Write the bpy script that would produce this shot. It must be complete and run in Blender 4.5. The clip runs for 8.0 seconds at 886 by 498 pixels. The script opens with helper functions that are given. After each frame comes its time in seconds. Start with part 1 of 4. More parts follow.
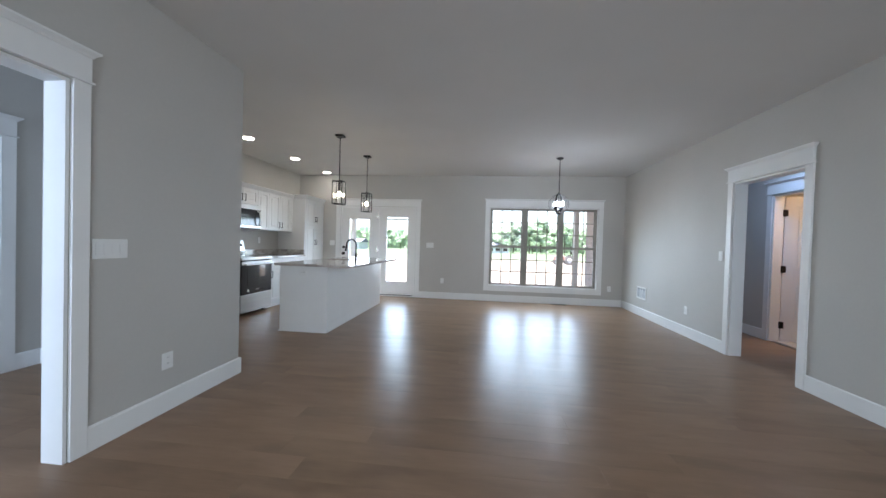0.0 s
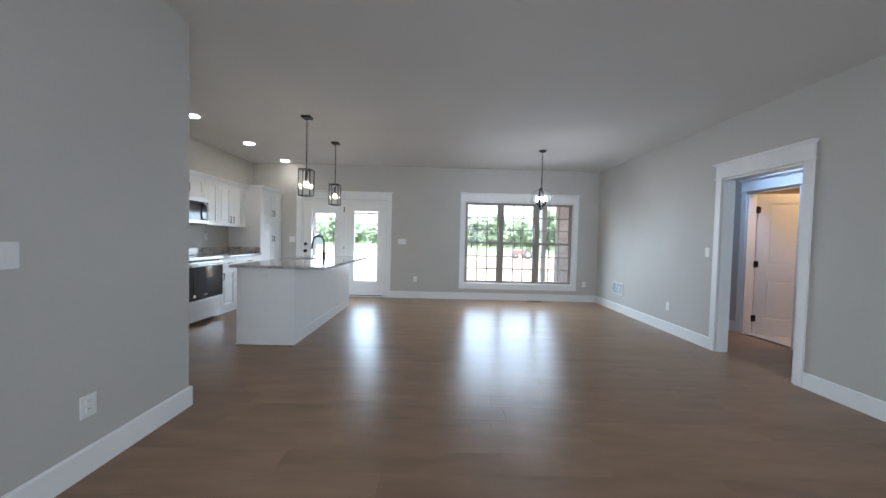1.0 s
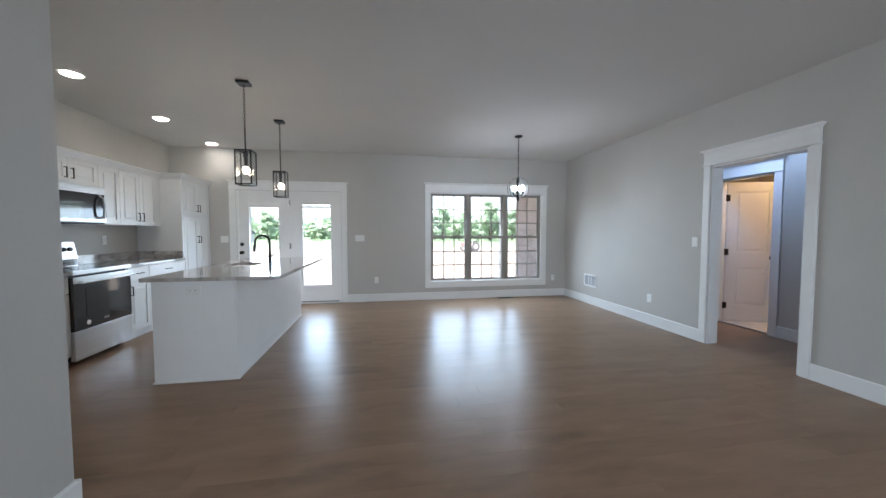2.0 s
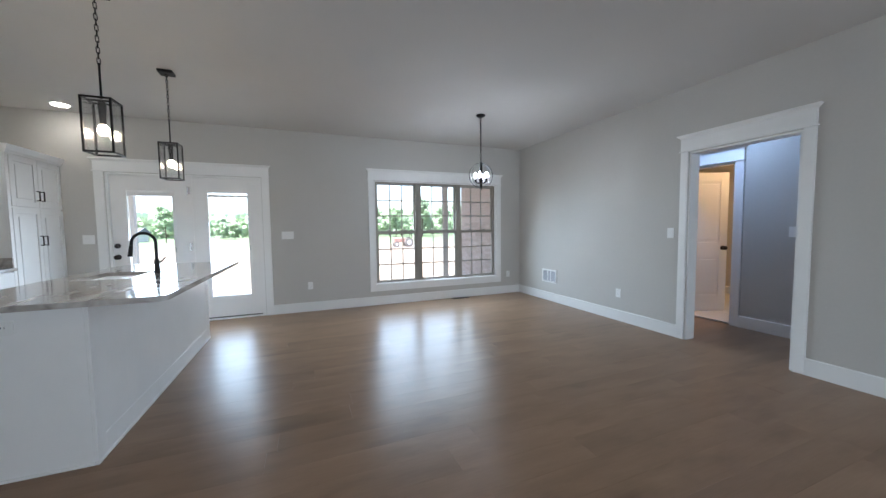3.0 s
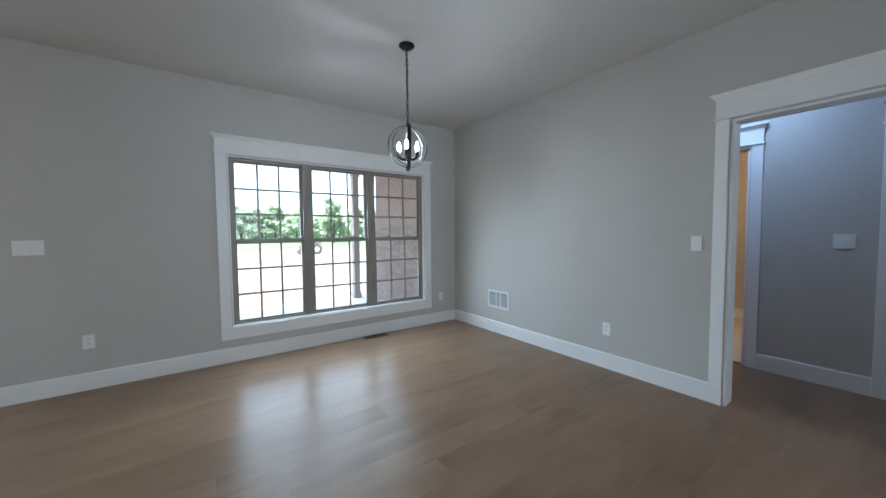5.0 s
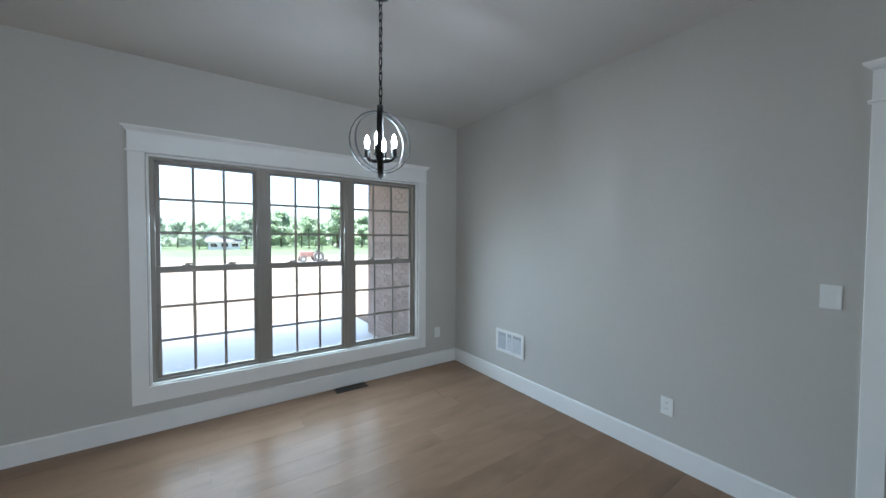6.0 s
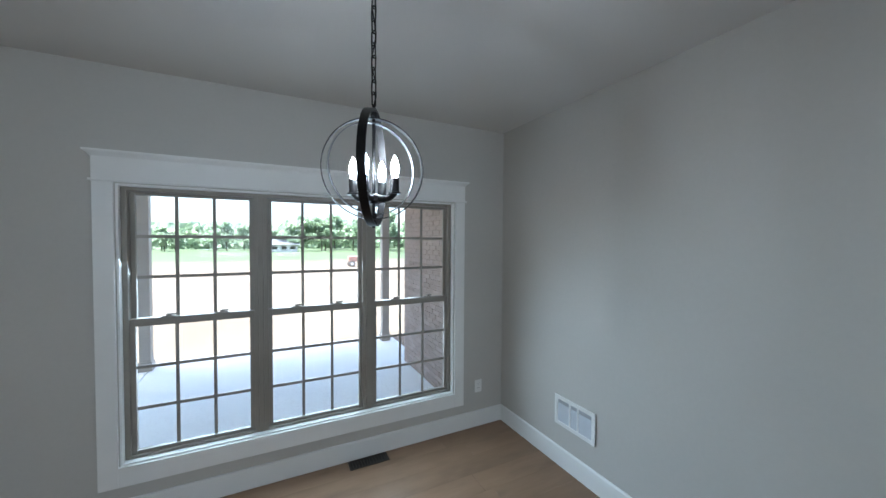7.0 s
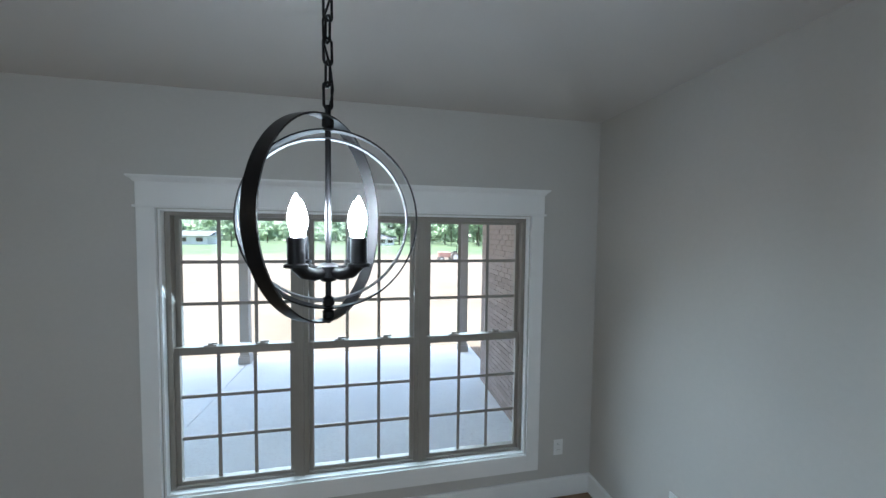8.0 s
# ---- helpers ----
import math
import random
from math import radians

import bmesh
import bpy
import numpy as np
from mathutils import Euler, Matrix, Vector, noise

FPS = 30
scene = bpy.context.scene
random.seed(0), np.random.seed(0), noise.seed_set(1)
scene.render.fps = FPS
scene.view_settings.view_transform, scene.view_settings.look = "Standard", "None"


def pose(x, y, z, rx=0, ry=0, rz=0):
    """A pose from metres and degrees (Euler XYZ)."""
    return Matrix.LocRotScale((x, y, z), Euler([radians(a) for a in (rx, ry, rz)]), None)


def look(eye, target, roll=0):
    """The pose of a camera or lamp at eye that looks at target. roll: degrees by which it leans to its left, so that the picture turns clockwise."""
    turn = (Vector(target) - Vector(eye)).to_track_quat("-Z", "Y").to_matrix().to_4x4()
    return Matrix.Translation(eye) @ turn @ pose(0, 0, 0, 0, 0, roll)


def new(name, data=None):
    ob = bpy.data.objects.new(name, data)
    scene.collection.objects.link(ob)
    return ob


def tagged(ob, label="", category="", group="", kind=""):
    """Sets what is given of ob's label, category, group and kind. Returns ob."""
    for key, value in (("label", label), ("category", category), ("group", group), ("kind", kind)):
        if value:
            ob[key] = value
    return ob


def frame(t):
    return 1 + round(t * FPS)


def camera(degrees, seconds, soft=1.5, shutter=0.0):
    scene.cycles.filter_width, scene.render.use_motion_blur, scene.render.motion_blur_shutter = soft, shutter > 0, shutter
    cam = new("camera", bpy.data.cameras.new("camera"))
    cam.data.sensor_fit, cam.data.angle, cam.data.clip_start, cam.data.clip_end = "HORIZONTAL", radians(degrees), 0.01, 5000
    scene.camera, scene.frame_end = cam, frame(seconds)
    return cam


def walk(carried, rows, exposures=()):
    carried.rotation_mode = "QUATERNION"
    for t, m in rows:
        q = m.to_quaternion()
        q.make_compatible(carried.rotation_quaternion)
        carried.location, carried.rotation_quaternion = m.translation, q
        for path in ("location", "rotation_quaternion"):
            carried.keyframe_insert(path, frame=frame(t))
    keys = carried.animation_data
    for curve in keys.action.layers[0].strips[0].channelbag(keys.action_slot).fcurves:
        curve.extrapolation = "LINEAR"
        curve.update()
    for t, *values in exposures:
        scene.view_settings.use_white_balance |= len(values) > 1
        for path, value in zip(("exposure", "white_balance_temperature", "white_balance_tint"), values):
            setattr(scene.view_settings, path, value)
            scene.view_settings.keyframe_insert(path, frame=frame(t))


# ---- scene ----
cam = camera(104.2, 8.0)
PATH = [
    (0, (-0.288, 1.005, 1.240), (-0.518, 2.992, 1.206), 1.65),
    (0.5, (-0.500, 1.190, 1.243), (-0.598, 3.188, 1.196), 1.7),
    (1, (-0.677, 1.410, 1.266), (-0.657, 3.410, 1.206), 1.45),
    (2.5, (-1.189, 2.507, 1.296), (-0.650, 4.429, 1.179), -0.5),
    (3, (-1.222, 2.957, 1.273), (-0.484, 4.812, 1.149), -0.7),
    (3.5, (-1.173, 3.443, 1.286), (-0.242, 5.208, 1.154), -1.0),
    (4, (-0.985, 3.871, 1.281), (0.082, 5.558, 1.151), -0.9),
    (4.5, (-0.730, 4.272, 1.266), (0.429, 5.898, 1.153), -0.5),
    (6, (0.196, 5.355, 1.448), (1.329, 7.002, 1.388), 0.3),
    (6.5, (0.448, 5.672, 1.606), (1.486, 7.381, 1.553), 0.4),
    (7, (0.665, 5.953, 1.727), (1.559, 7.742, 1.674), 0.3),
    (7.5, (0.865, 6.180, 1.825), (1.554, 8.057, 1.764), 0.5),
    (8, (1.049, 6.398, 1.935), (1.444, 8.356, 1.841), 0.7),
]
EXPOSURES = [(0, 2.7, 5830, 10), (3.5, 2.64, 5760, 9), (4.5, 2.46, 5700, 7), (6.5, 2.22, 5580, 5), (8, 2.03, 5560, 4)]
walk(cam, [(t, look(eye, target, roll)) for t, eye, target, roll in PATH], EXPOSURES)

# ---- world, sun, large lights, exposure ----
world = bpy.data.worlds.new("sky")
scene.world = world
world.use_nodes = True
wn = world.node_tree.nodes
sky = wn.new("ShaderNodeTexSky")
sky.sky_type = "NISHITA"
sky.sun_disc = False
sky.sun_elevation = radians(72)
sky.sun_rotation = radians(285)
sky.air_density = 1.0
sky.dust_density = 3.0
wn["Background"].inputs["Strength"].default_value = 0.15
world.node_tree.links.new(sky.outputs["Color"], wn["Background"].inputs["Color"])


def sun_lamp(strength, elevation, azimuth):
    data = bpy.data.lights.new("sun", "SUN")
    data.energy, data.angle, data.color = strength, radians(1.0), (1.0, 0.95, 0.88)
    ob = new("sun", data)
    ob.rotation_euler = (radians(90 - elevation), 0, radians(azimuth))
    return ob


def area_lamp(name, x, y, z, rx, ry, rz, wide, high, watts, color, spread=180):
    data = bpy.data.lights.new(name, "AREA")
    data.shape, data.size, data.size_y, data.energy, data.color = "RECTANGLE", wide, high, watts, color
    data.spread = radians(spread)
    ob = new(name, data)
    ob.matrix_world = pose(x, y, z, rx, ry, rz)
    return ob


sun_lamp(5.0, 72, -75)
DAY = (0.76, 0.90, 1.0)
area_lamp("window_daylight", 0.85, 8.95, 1.2, -54, 0, 0, 2.0, 1.7, 12, DAY, 140)
area_lamp("patio_daylight", -2.67, 8.95, 1.07, -54, 0, 0, 1.5, 1.5, 7.5, DAY, 140)
# added fill lamp behind the walk; no front window is built or known
area_lamp("front_fill_lamp", 0.2, -1.44, 1.4, 76, 0, 0, 3.0, 2.0, 18.0, (0.87, 0.94, 1.0), 120)
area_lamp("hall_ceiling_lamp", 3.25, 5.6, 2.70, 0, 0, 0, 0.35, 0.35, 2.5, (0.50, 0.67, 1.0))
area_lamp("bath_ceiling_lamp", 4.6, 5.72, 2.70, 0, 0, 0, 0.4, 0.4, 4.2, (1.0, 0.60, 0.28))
# added cool lamp, out of view, that brightens the side room; it has no window
area_lamp("side_room_fill_lamp", -3.4, -1.2, 1.5, 90, 0, 0, 1.4, 1.4, 18.0, (0.66, 0.80, 1.0))

# ---- materials ----


def material(name, color, rough=0.5, metal=0.0, grain=0.0, scale=60.0, bump=0.0, bump_scale=200.0, stain=0.0,
             stain_scale=2.0, coat=0.0, by_object=0.0, stretch=(1, 1, 1)):
    m = bpy.data.materials.new(name)
    m.use_nodes = True
    n, k = m.node_tree.nodes, m.node_tree.links
    b = n["Principled BSDF"]
    b.inputs["Base Color"].default_value = (*color, 1)
    b.inputs["Roughness"].default_value = rough
    b.inputs["Metallic"].default_value = metal
    b.inputs["Coat Weight"].default_value = coat
    b.inputs["Coat Roughness"].default_value = 0.12
    tc = n.new("ShaderNodeTexCoord")
    mp = n.new("ShaderNodeMapping")
    mp.inputs["Scale"].default_value = stretch
    k.new(tc.outputs["Object"], mp.inputs["Vector"])
    factor = None

    def vary(size, amount, detail):
        t = n.new("ShaderNodeTexNoise")
        t.inputs["Scale"].default_value, t.inputs["Detail"].default_value = size, detail
        k.new(mp.outputs["Vector"], t.inputs["Vector"])
        r = n.new("ShaderNodeMapRange")
        r.inputs["From Min"].default_value, r.inputs["From Max"].default_value = 0.3, 0.7
        r.inputs["To Min"].default_value, r.inputs["To Max"].default_value = 1 - amount, 1 + amount
        k.new(t.outputs["Fac"], r.inputs["Value"])
        return r.outputs["Result"]

    for size, amount, detail in ((scale, grain, 6), (stain_scale, stain, 3)):
        if amount:
            v = vary(size, amount, detail)
            if factor is None:
                factor = v
            else:
                mul = n.new("ShaderNodeMath")
                mul.operation = "MULTIPLY"
                k.new(factor, mul.inputs[0])
                k.new(v, mul.inputs[1])
                factor = mul.outputs[0]
    if by_object:
        info = n.new("ShaderNodeObjectInfo")
        r = n.new("ShaderNodeMapRange")
        r.inputs["To Min"].default_value, r.inputs["To Max"].default_value = 1 - by_object, 1 + by_object
        k.new(info.outputs["Random"], r.inputs["Value"])
        if factor is None:
            factor = r.outputs["Result"]
        else:
            mul = n.new("ShaderNodeMath")
            mul.operation = "MULTIPLY"
            k.new(factor, mul.inputs[0])
            k.new(r.outputs["Result"], mul.inputs[1])
            factor = mul.outputs[0]
    if factor is not None:
        mix = n.new("ShaderNodeVectorMath")
        mix.operation = "SCALE"
        mix.inputs[0].default_value = color
        k.new(factor, mix.inputs["Scale"])
        k.new(mix.outputs["Vector"], b.inputs["Base Color"])
    if bump:
        t = n.new("ShaderNodeTexNoise")
        t.inputs["Scale"].default_value, t.inputs["Detail"].default_value = bump_scale, 4
        k.new(mp.outputs["Vector"], t.inputs["Vector"])
        bp = n.new("ShaderNodeBump")
        bp.inputs["Strength"].default_value, bp.inputs["Distance"].default_value = bump, 0.002
        k.new(t.outputs["Fac"], bp.inputs["Height"])
        k.new(bp.outputs["Normal"], b.inputs["Normal"])
    return m


def glowing(name, color, strength):
    m = bpy.data.materials.new(name)
    m.use_nodes = True
    b = m.node_tree.nodes["Principled BSDF"]
    b.inputs["Base Color"].default_value = (0.8, 0.8, 0.8, 1)
    b.inputs["Emission Color"].default_value = (*color, 1)
    b.inputs["Emission Strength"].default_value = strength
    return m


def glass(name, tint=(1, 1, 1), gloss=1.0):
    m = bpy.data.materials.new(name)
    m.use_nodes = True
    n, k = m.node_tree.nodes, m.node_tree.links
    n.remove(n["Principled BSDF"])
    clear, shine, mix, fr = (n.new("ShaderNodeBsdfTransparent"), n.new("ShaderNodeBsdfGlossy"), n.new("ShaderNodeMixShader"),
                             n.new("ShaderNodeLayerWeight"))
    clear.inputs["Color"].default_value = (*tint, 1)
    shine.inputs["Roughness"].default_value = 0.02
    fr.inputs["Blend"].default_value = 0.5
    curve = n.new("ShaderNodeMath")
    curve.operation = "POWER"
    curve.inputs[1].default_value = 4.0
    gain = n.new("ShaderNodeMath")
    gain.operation = "MULTIPLY_ADD"
    gain.inputs[1].default_value, gain.inputs[2].default_value = 0.6 * gloss, 0.035 * gloss
    k.new(fr.outputs["Facing"], curve.inputs[0])
    k.new(curve.outputs[0], gain.inputs[0])
    k.new(gain.outputs[0], mix.inputs["Fac"])
    k.new(clear.outputs["BSDF"], mix.inputs[1])
    k.new(shine.outputs["BSDF"], mix.inputs[2])
    k.new(mix.outputs["Shader"], n["Material Output"].inputs["Surface"])
    return m


PAINT = material("grey_wall_paint", (0.505, 0.488, 0.453), 0.62, bump=0.12, bump_scale=160, stain=0.025, stain_scale=1.3, grain=0.012, scale=40)
CEILING = material("ceiling_paint", (0.62, 0.603, 0.578), 0.85, bump=0.2, bump_scale=120, stain=0.02, stain_scale=1.1)
TRIM = material("white_trim_paint", (0.80, 0.80, 0.78), 0.38, bump=0.05, bump_scale=60, stain=0.02, stain_scale=4)
CABINET = material("white_cabinet_paint", (0.80, 0.80, 0.79), 0.33, bump=0.04, bump_scale=50, stain=0.015, stain_scale=5)
DOOR = material("white_door_paint", (0.80, 0.79, 0.77), 0.4, bump=0.06, bump_scale=80, stain=0.02, stain_scale=3)
TAUPE = material("taupe_window_vinyl", (0.27, 0.245, 0.21), 0.45, bump=0.04, bump_scale=80, stain=0.05, stain_scale=6)
BLACK = material("matt_black_metal", (0.018, 0.017, 0.017), 0.38, 0.7, bump=0.05, bump_scale=150, stain=0.2, stain_scale=20)
BRONZE = material("dark_bronze_metal", (0.035, 0.03, 0.027), 0.35, 0.8, stain=0.2, stain_scale=30)
SILVER = material("brushed_silver_metal", (0.55, 0.55, 0.55), 0.22, 1.0, grain=0.05, scale=90, stain=0.05, stain_scale=10)
HOOP = material("dark_nickel_metal", (0.26, 0.26, 0.27), 0.32, 1.0, stain=0.1, stain_scale=15)
STEEL = material("stainless_steel", (0.68, 0.68, 0.67), 0.34, 1.0, grain=0.04, scale=120, stretch=(1, 0.05, 8), stain=0.04, stain_scale=3)
SINKSTEEL = material("sink_steel", (0.42, 0.42, 0.42), 0.3, 1.0, stain=0.05, stain_scale=6)
BLACKGLASS = material("black_oven_glass", (0.008, 0.008, 0.009), 0.06, 0.0, coat=0.6, stain=0.1, stain_scale=5)
PLASTIC = material("white_plastic", (0.78, 0.78, 0.76), 0.35, stain=0.015, stain_scale=20)
GREYPLASTIC = material("grey_vent_enamel", (0.36, 0.37, 0.39), 0.5, stain=0.03, stain_scale=20)
VENTSLAT = material("vent_slat_enamel", (0.42, 0.43, 0.45), 0.4, stain=0.03, stain_scale=20)
DARKVENT = material("brown_vent_metal", (0.035, 0.028, 0.022), 0.45, 0.5, stain=0.2, stain_scale=30)
RUBBER = material("dark_threshold", (0.03, 0.028, 0.026), 0.5, 0.3, stain=0.2, stain_scale=20)
CONCRETE = material("porch_concrete", (0.79, 0.81, 0.76), 0.8, grain=0.06, scale=30, stain=0.06, stain_scale=0.8, bump=0.3, bump_scale=80)
BRICK = material("red_brown_brick", (0.32, 0.255, 0.22), 0.85, grain=0.18, scale=70, bump=0.6, bump_scale=130, by_object=0.16)
MORTAR = material("grey_mortar", (0.30, 0.25, 0.215), 0.9, grain=0.1, scale=90, bump=0.5, bump_scale=150)
POSTPAINT = material("porch_post_paint", (0.40, 0.37, 0.33), 0.6, stain=0.05, stain_scale=3, bump=0.1)
SOFFIT = material("porch_ceiling_board", (0.5, 0.48, 0.45), 0.7, stain=0.05, stain_scale=2, stretch=(1, 14, 1))
TILE = material("bath_floor_tile", (0.48, 0.46, 0.43), 0.45, grain=0.05, scale=12, stain=0.05, stain_scale=3)
BARK = material("bark", (0.09, 0.065, 0.045), 0.9, grain=0.3, scale=20, bump=0.5, bump_scale=30)
# leaf green is paled here to stand in for haze over the field
LEAF = material("haze_paled_leaves", (0.23, 0.29, 0.19), 0.75, grain=0.25, scale=1.2, by_object=0.3)
ROOF = material("shingle_roof", (0.10, 0.10, 0.11), 0.9, grain=0.25, scale=6)
SIDING = material("pale_siding", (0.55, 0.53, 0.50), 0.7, stain=0.06, stain_scale=0.6)
# red paled in the colour itself, for the overexposed look outdoors
MACHINE = material("red_machine_paint", (0.34, 0.19, 0.15), 0.5, stain=0.2, stain_scale=3)
# lighter than bare rubber so the wheels stay faint from indoors
TYRE = material("pale_tyre_rubber", (0.16, 0.14, 0.12), 0.8, stain=0.2, stain_scale=5)
GLASS = glass("clear_pane", gloss=0.3)
LANTERN = glass("lantern_pane", gloss=2.6)
BULB = glowing("warm_bulb_glow", (1.0, 0.78, 0.50), 20.0)
CANDLE = glowing("white_candle_glow", (0.93, 0.96, 1.0), 52.0)
CAN = glowing("recessed_lens_glow", (1.0, 0.90, 0.76), 8.5)


def floor_wood():
    m = material("brown_floor_board", (0.20, 0.135, 0.085), 0.4, grain=0.0, coat=0.0)
    n, k = m.node_tree.nodes, m.node_tree.links
    b = n["Principled BSDF"]
    tc, info = n.new("ShaderNodeTexCoord"), n.new("ShaderNodeObjectInfo")
    add = n.new("ShaderNodeVectorMath")
    add.operation = "MULTIPLY_ADD"
    add.inputs[1].default_value = (1, 1, 1)
    comb = n.new("ShaderNodeCombineXYZ")
    sc = n.new("ShaderNodeMath")
    sc.operation = "MULTIPLY"
    sc.inputs[1].default_value = 37.0
    k.new(info.outputs["Random"], sc.inputs[0])
    k.new(sc.outputs[0], comb.inputs["X"])
    k.new(sc.outputs[0], comb.inputs["Y"])
    k.new(tc.outputs["Object"], add.inputs[0])
    k.new(comb.outputs[0], add.inputs[2])

    def noise_of(stretch, size, detail):
        mp = n.new("ShaderNodeMapping")
        mp.inputs["Scale"].default_value = stretch
        k.new(add.outputs["Vector"], mp.inputs["Vector"])
        t = n.new("ShaderNodeTexNoise")
        t.inputs["Scale"].default_value, t.inputs["Detail"].default_value = size, detail
        k.new(mp.outputs["Vector"], t.inputs["Vector"])
        return t.outputs["Fac"]

    fine, broad, knots = noise_of((1.2, 22, 1), 5, 8), noise_of((0.8, 2.6, 1), 2.2, 4), noise_of((1.0, 2.6, 1), 1.7, 3)
    ramp = n.new("ShaderNodeValToRGB")
    ramp.color_ramp.elements[0].position, ramp.color_ramp.elements[1].position = 0.28, 0.75
    ramp.color_ramp.elements[0].color, ramp.color_ramp.elements[1].color = (0.20, 0.126, 0.078, 1), (0.285, 0.187, 0.12, 1)
    mixed = n.new("ShaderNodeMath")
    mixed.operation = "MULTIPLY_ADD"
    mixed.inputs[1].default_value = 0.22
    k.new(fine, mixed.inputs[0])
    half = n.new("ShaderNodeMath")
    half.operation = "MULTIPLY"
    half.inputs[1].default_value = 0.78
    k.new(broad, half.inputs[0])
    k.new(half.outputs[0], mixed.inputs[2])
    k.new(mixed.outputs[0], ramp.inputs["Fac"])
    tone = n.new("ShaderNodeMapRange")
    tone.inputs["To Min"].default_value, tone.inputs["To Max"].default_value = 0.94, 1.06
    k.new(info.outputs["Random"], tone.inputs["Value"])
    dark = n.new("ShaderNodeMapRange")
    dark.inputs["From Min"].default_value, dark.inputs["From Max"].default_value = 0.52, 0.74
    dark.inputs["To Min"].default_value, dark.inputs["To Max"].default_value = 1.02, 0.80
    k.new(knots, dark.inputs["Value"])
    mul = n.new("ShaderNodeMath")
    mul.operation = "MULTIPLY"
    k.new(tone.outputs["Result"], mul.inputs[0])
    k.new(dark.outputs["Result"], mul.inputs[1])
    out = n.new("ShaderNodeVectorMath")
    out.operation = "SCALE"
    k.new(ramp.outputs["Color"], out.inputs[0])
    k.new(mul.outputs[0], out.inputs["Scale"])
    k.new(out.outputs["Vector"], b.inputs["Base Color"])
    b.inputs["Specular IOR Level"].default_value = 0.125
    rr = n.new("ShaderNodeMapRange")
    rr.inputs["To Min"].default_value, rr.inputs["To Max"].default_value = 0.27, 0.33
    k.new(broad, rr.inputs["Value"])
    k.new(rr.outputs["Result"], b.inputs["Roughness"])
    bp = n.new("ShaderNodeBump")
    bp.inputs["Strength"].default_value, bp.inputs["Distance"].default_value = 0.05, 0.001
    k.new(fine, bp.inputs["Height"])
    k.new(bp.outputs["Normal"], b.inputs["Normal"])
    return m


def stone_top():
    m = material("pale_veined_granite", (0.5, 0.5, 0.5), 0.1, coat=0.3)
    n, k = m.node_tree.nodes, m.node_tree.links
    tc = n.new("ShaderNodeTexCoord")
    mp = n.new("ShaderNodeMapping")
    mp.inputs["Scale"].default_value = (2.4, 0.9, 2.4)
    mp.inputs["Rotation"].default_value = (0, 0, 0.4)
    k.new(tc.outputs["Object"], mp.inputs["Vector"])
    t = n.new("ShaderNodeTexNoise")
    t.inputs["Scale"].default_value, t.inputs["Detail"].default_value, t.inputs["Distortion"].default_value = 2.2, 10, 1.6
    k.new(mp.outputs["Vector"], t.inputs["Vector"])
    ramp = n.new("ShaderNodeValToRGB")
    els = ramp.color_ramp.elements
    els[0].position, els[0].color = 0.3, (0.20, 0.185, 0.17, 1)
    els[1].position, els[1].color = 0.7, (0.62, 0.60, 0.57, 1)
    e = els.new(0.47)
    e.color = (0.40, 0.37, 0.34, 1)
    k.new(t.outputs["Fac"], ramp.inputs["Fac"])
    k.new(ramp.outputs["Color"], n["Principled BSDF"].inputs["Base Color"])
    return m


def field_soil():
    m = material("field_soil_and_grass", (0.4, 0.32, 0.22), 0.95, bump=0.4, bump_scale=3)
    n, k = m.node_tree.nodes, m.node_tree.links
    b = n["Principled BSDF"]
    tc = n.new("ShaderNodeTexCoord")
    t = n.new("ShaderNodeTexNoise")
    t.inputs["Scale"].default_value, t.inputs["Detail"].default_value = 0.35, 8
    k.new(tc.outputs["Object"], t.inputs["Vector"])
    soil = n.new("ShaderNodeValToRGB")
    els = soil.color_ramp.elements
    els[0].position, els[0].color = 0.3, (0.118, 0.088, 0.06, 1)
    els[1].position, els[1].color = 0.7, (0.17, 0.136, 0.10, 1)
    k.new(t.outputs["Fac"], soil.inputs["Fac"])
    grass = n.new("ShaderNodeValToRGB")
    els = grass.color_ramp.elements
    els[0].position, els[0].color = 0.3, (0.05, 0.078, 0.03, 1)
    els[1].position, els[1].color = 0.7, (0.085, 0.115, 0.05, 1)
    k.new(t.outputs["Fac"], grass.inputs["Fac"])
    sep = n.new("ShaderNodeSeparateXYZ")
    k.new(tc.outputs["Object"], sep.inputs["Vector"])
    low = n.new("ShaderNodeTexNoise")
    low.inputs["Scale"].default_value = 0.05
    k.new(tc.outputs["Object"], low.inputs["Vector"])
    off = n.new("ShaderNodeMath")
    off.operation = "MULTIPLY_ADD"
    off.inputs[1].default_value = 25.0
    k.new(low.outputs["Fac"], off.inputs[0])
    k.new(sep.outputs["Y"], off.inputs[2])
    edge = n.new("ShaderNodeMapRange")
    edge.inputs["From Min"].default_value, edge.inputs["From Max"].default_value = 50, 57
    k.new(off.outputs[0], edge.inputs["Value"])
    mix = n.new("ShaderNodeMix")
    mix.data_type = "RGBA"
    k.new(edge.outputs["Result"], mix.inputs["Factor"])
    k.new(soil.outputs["Color"], mix.inputs["A"])
    k.new(grass.outputs["Color"], mix.inputs["B"])
    k.new(mix.outputs["Result"], b.inputs["Base Color"])
    return m



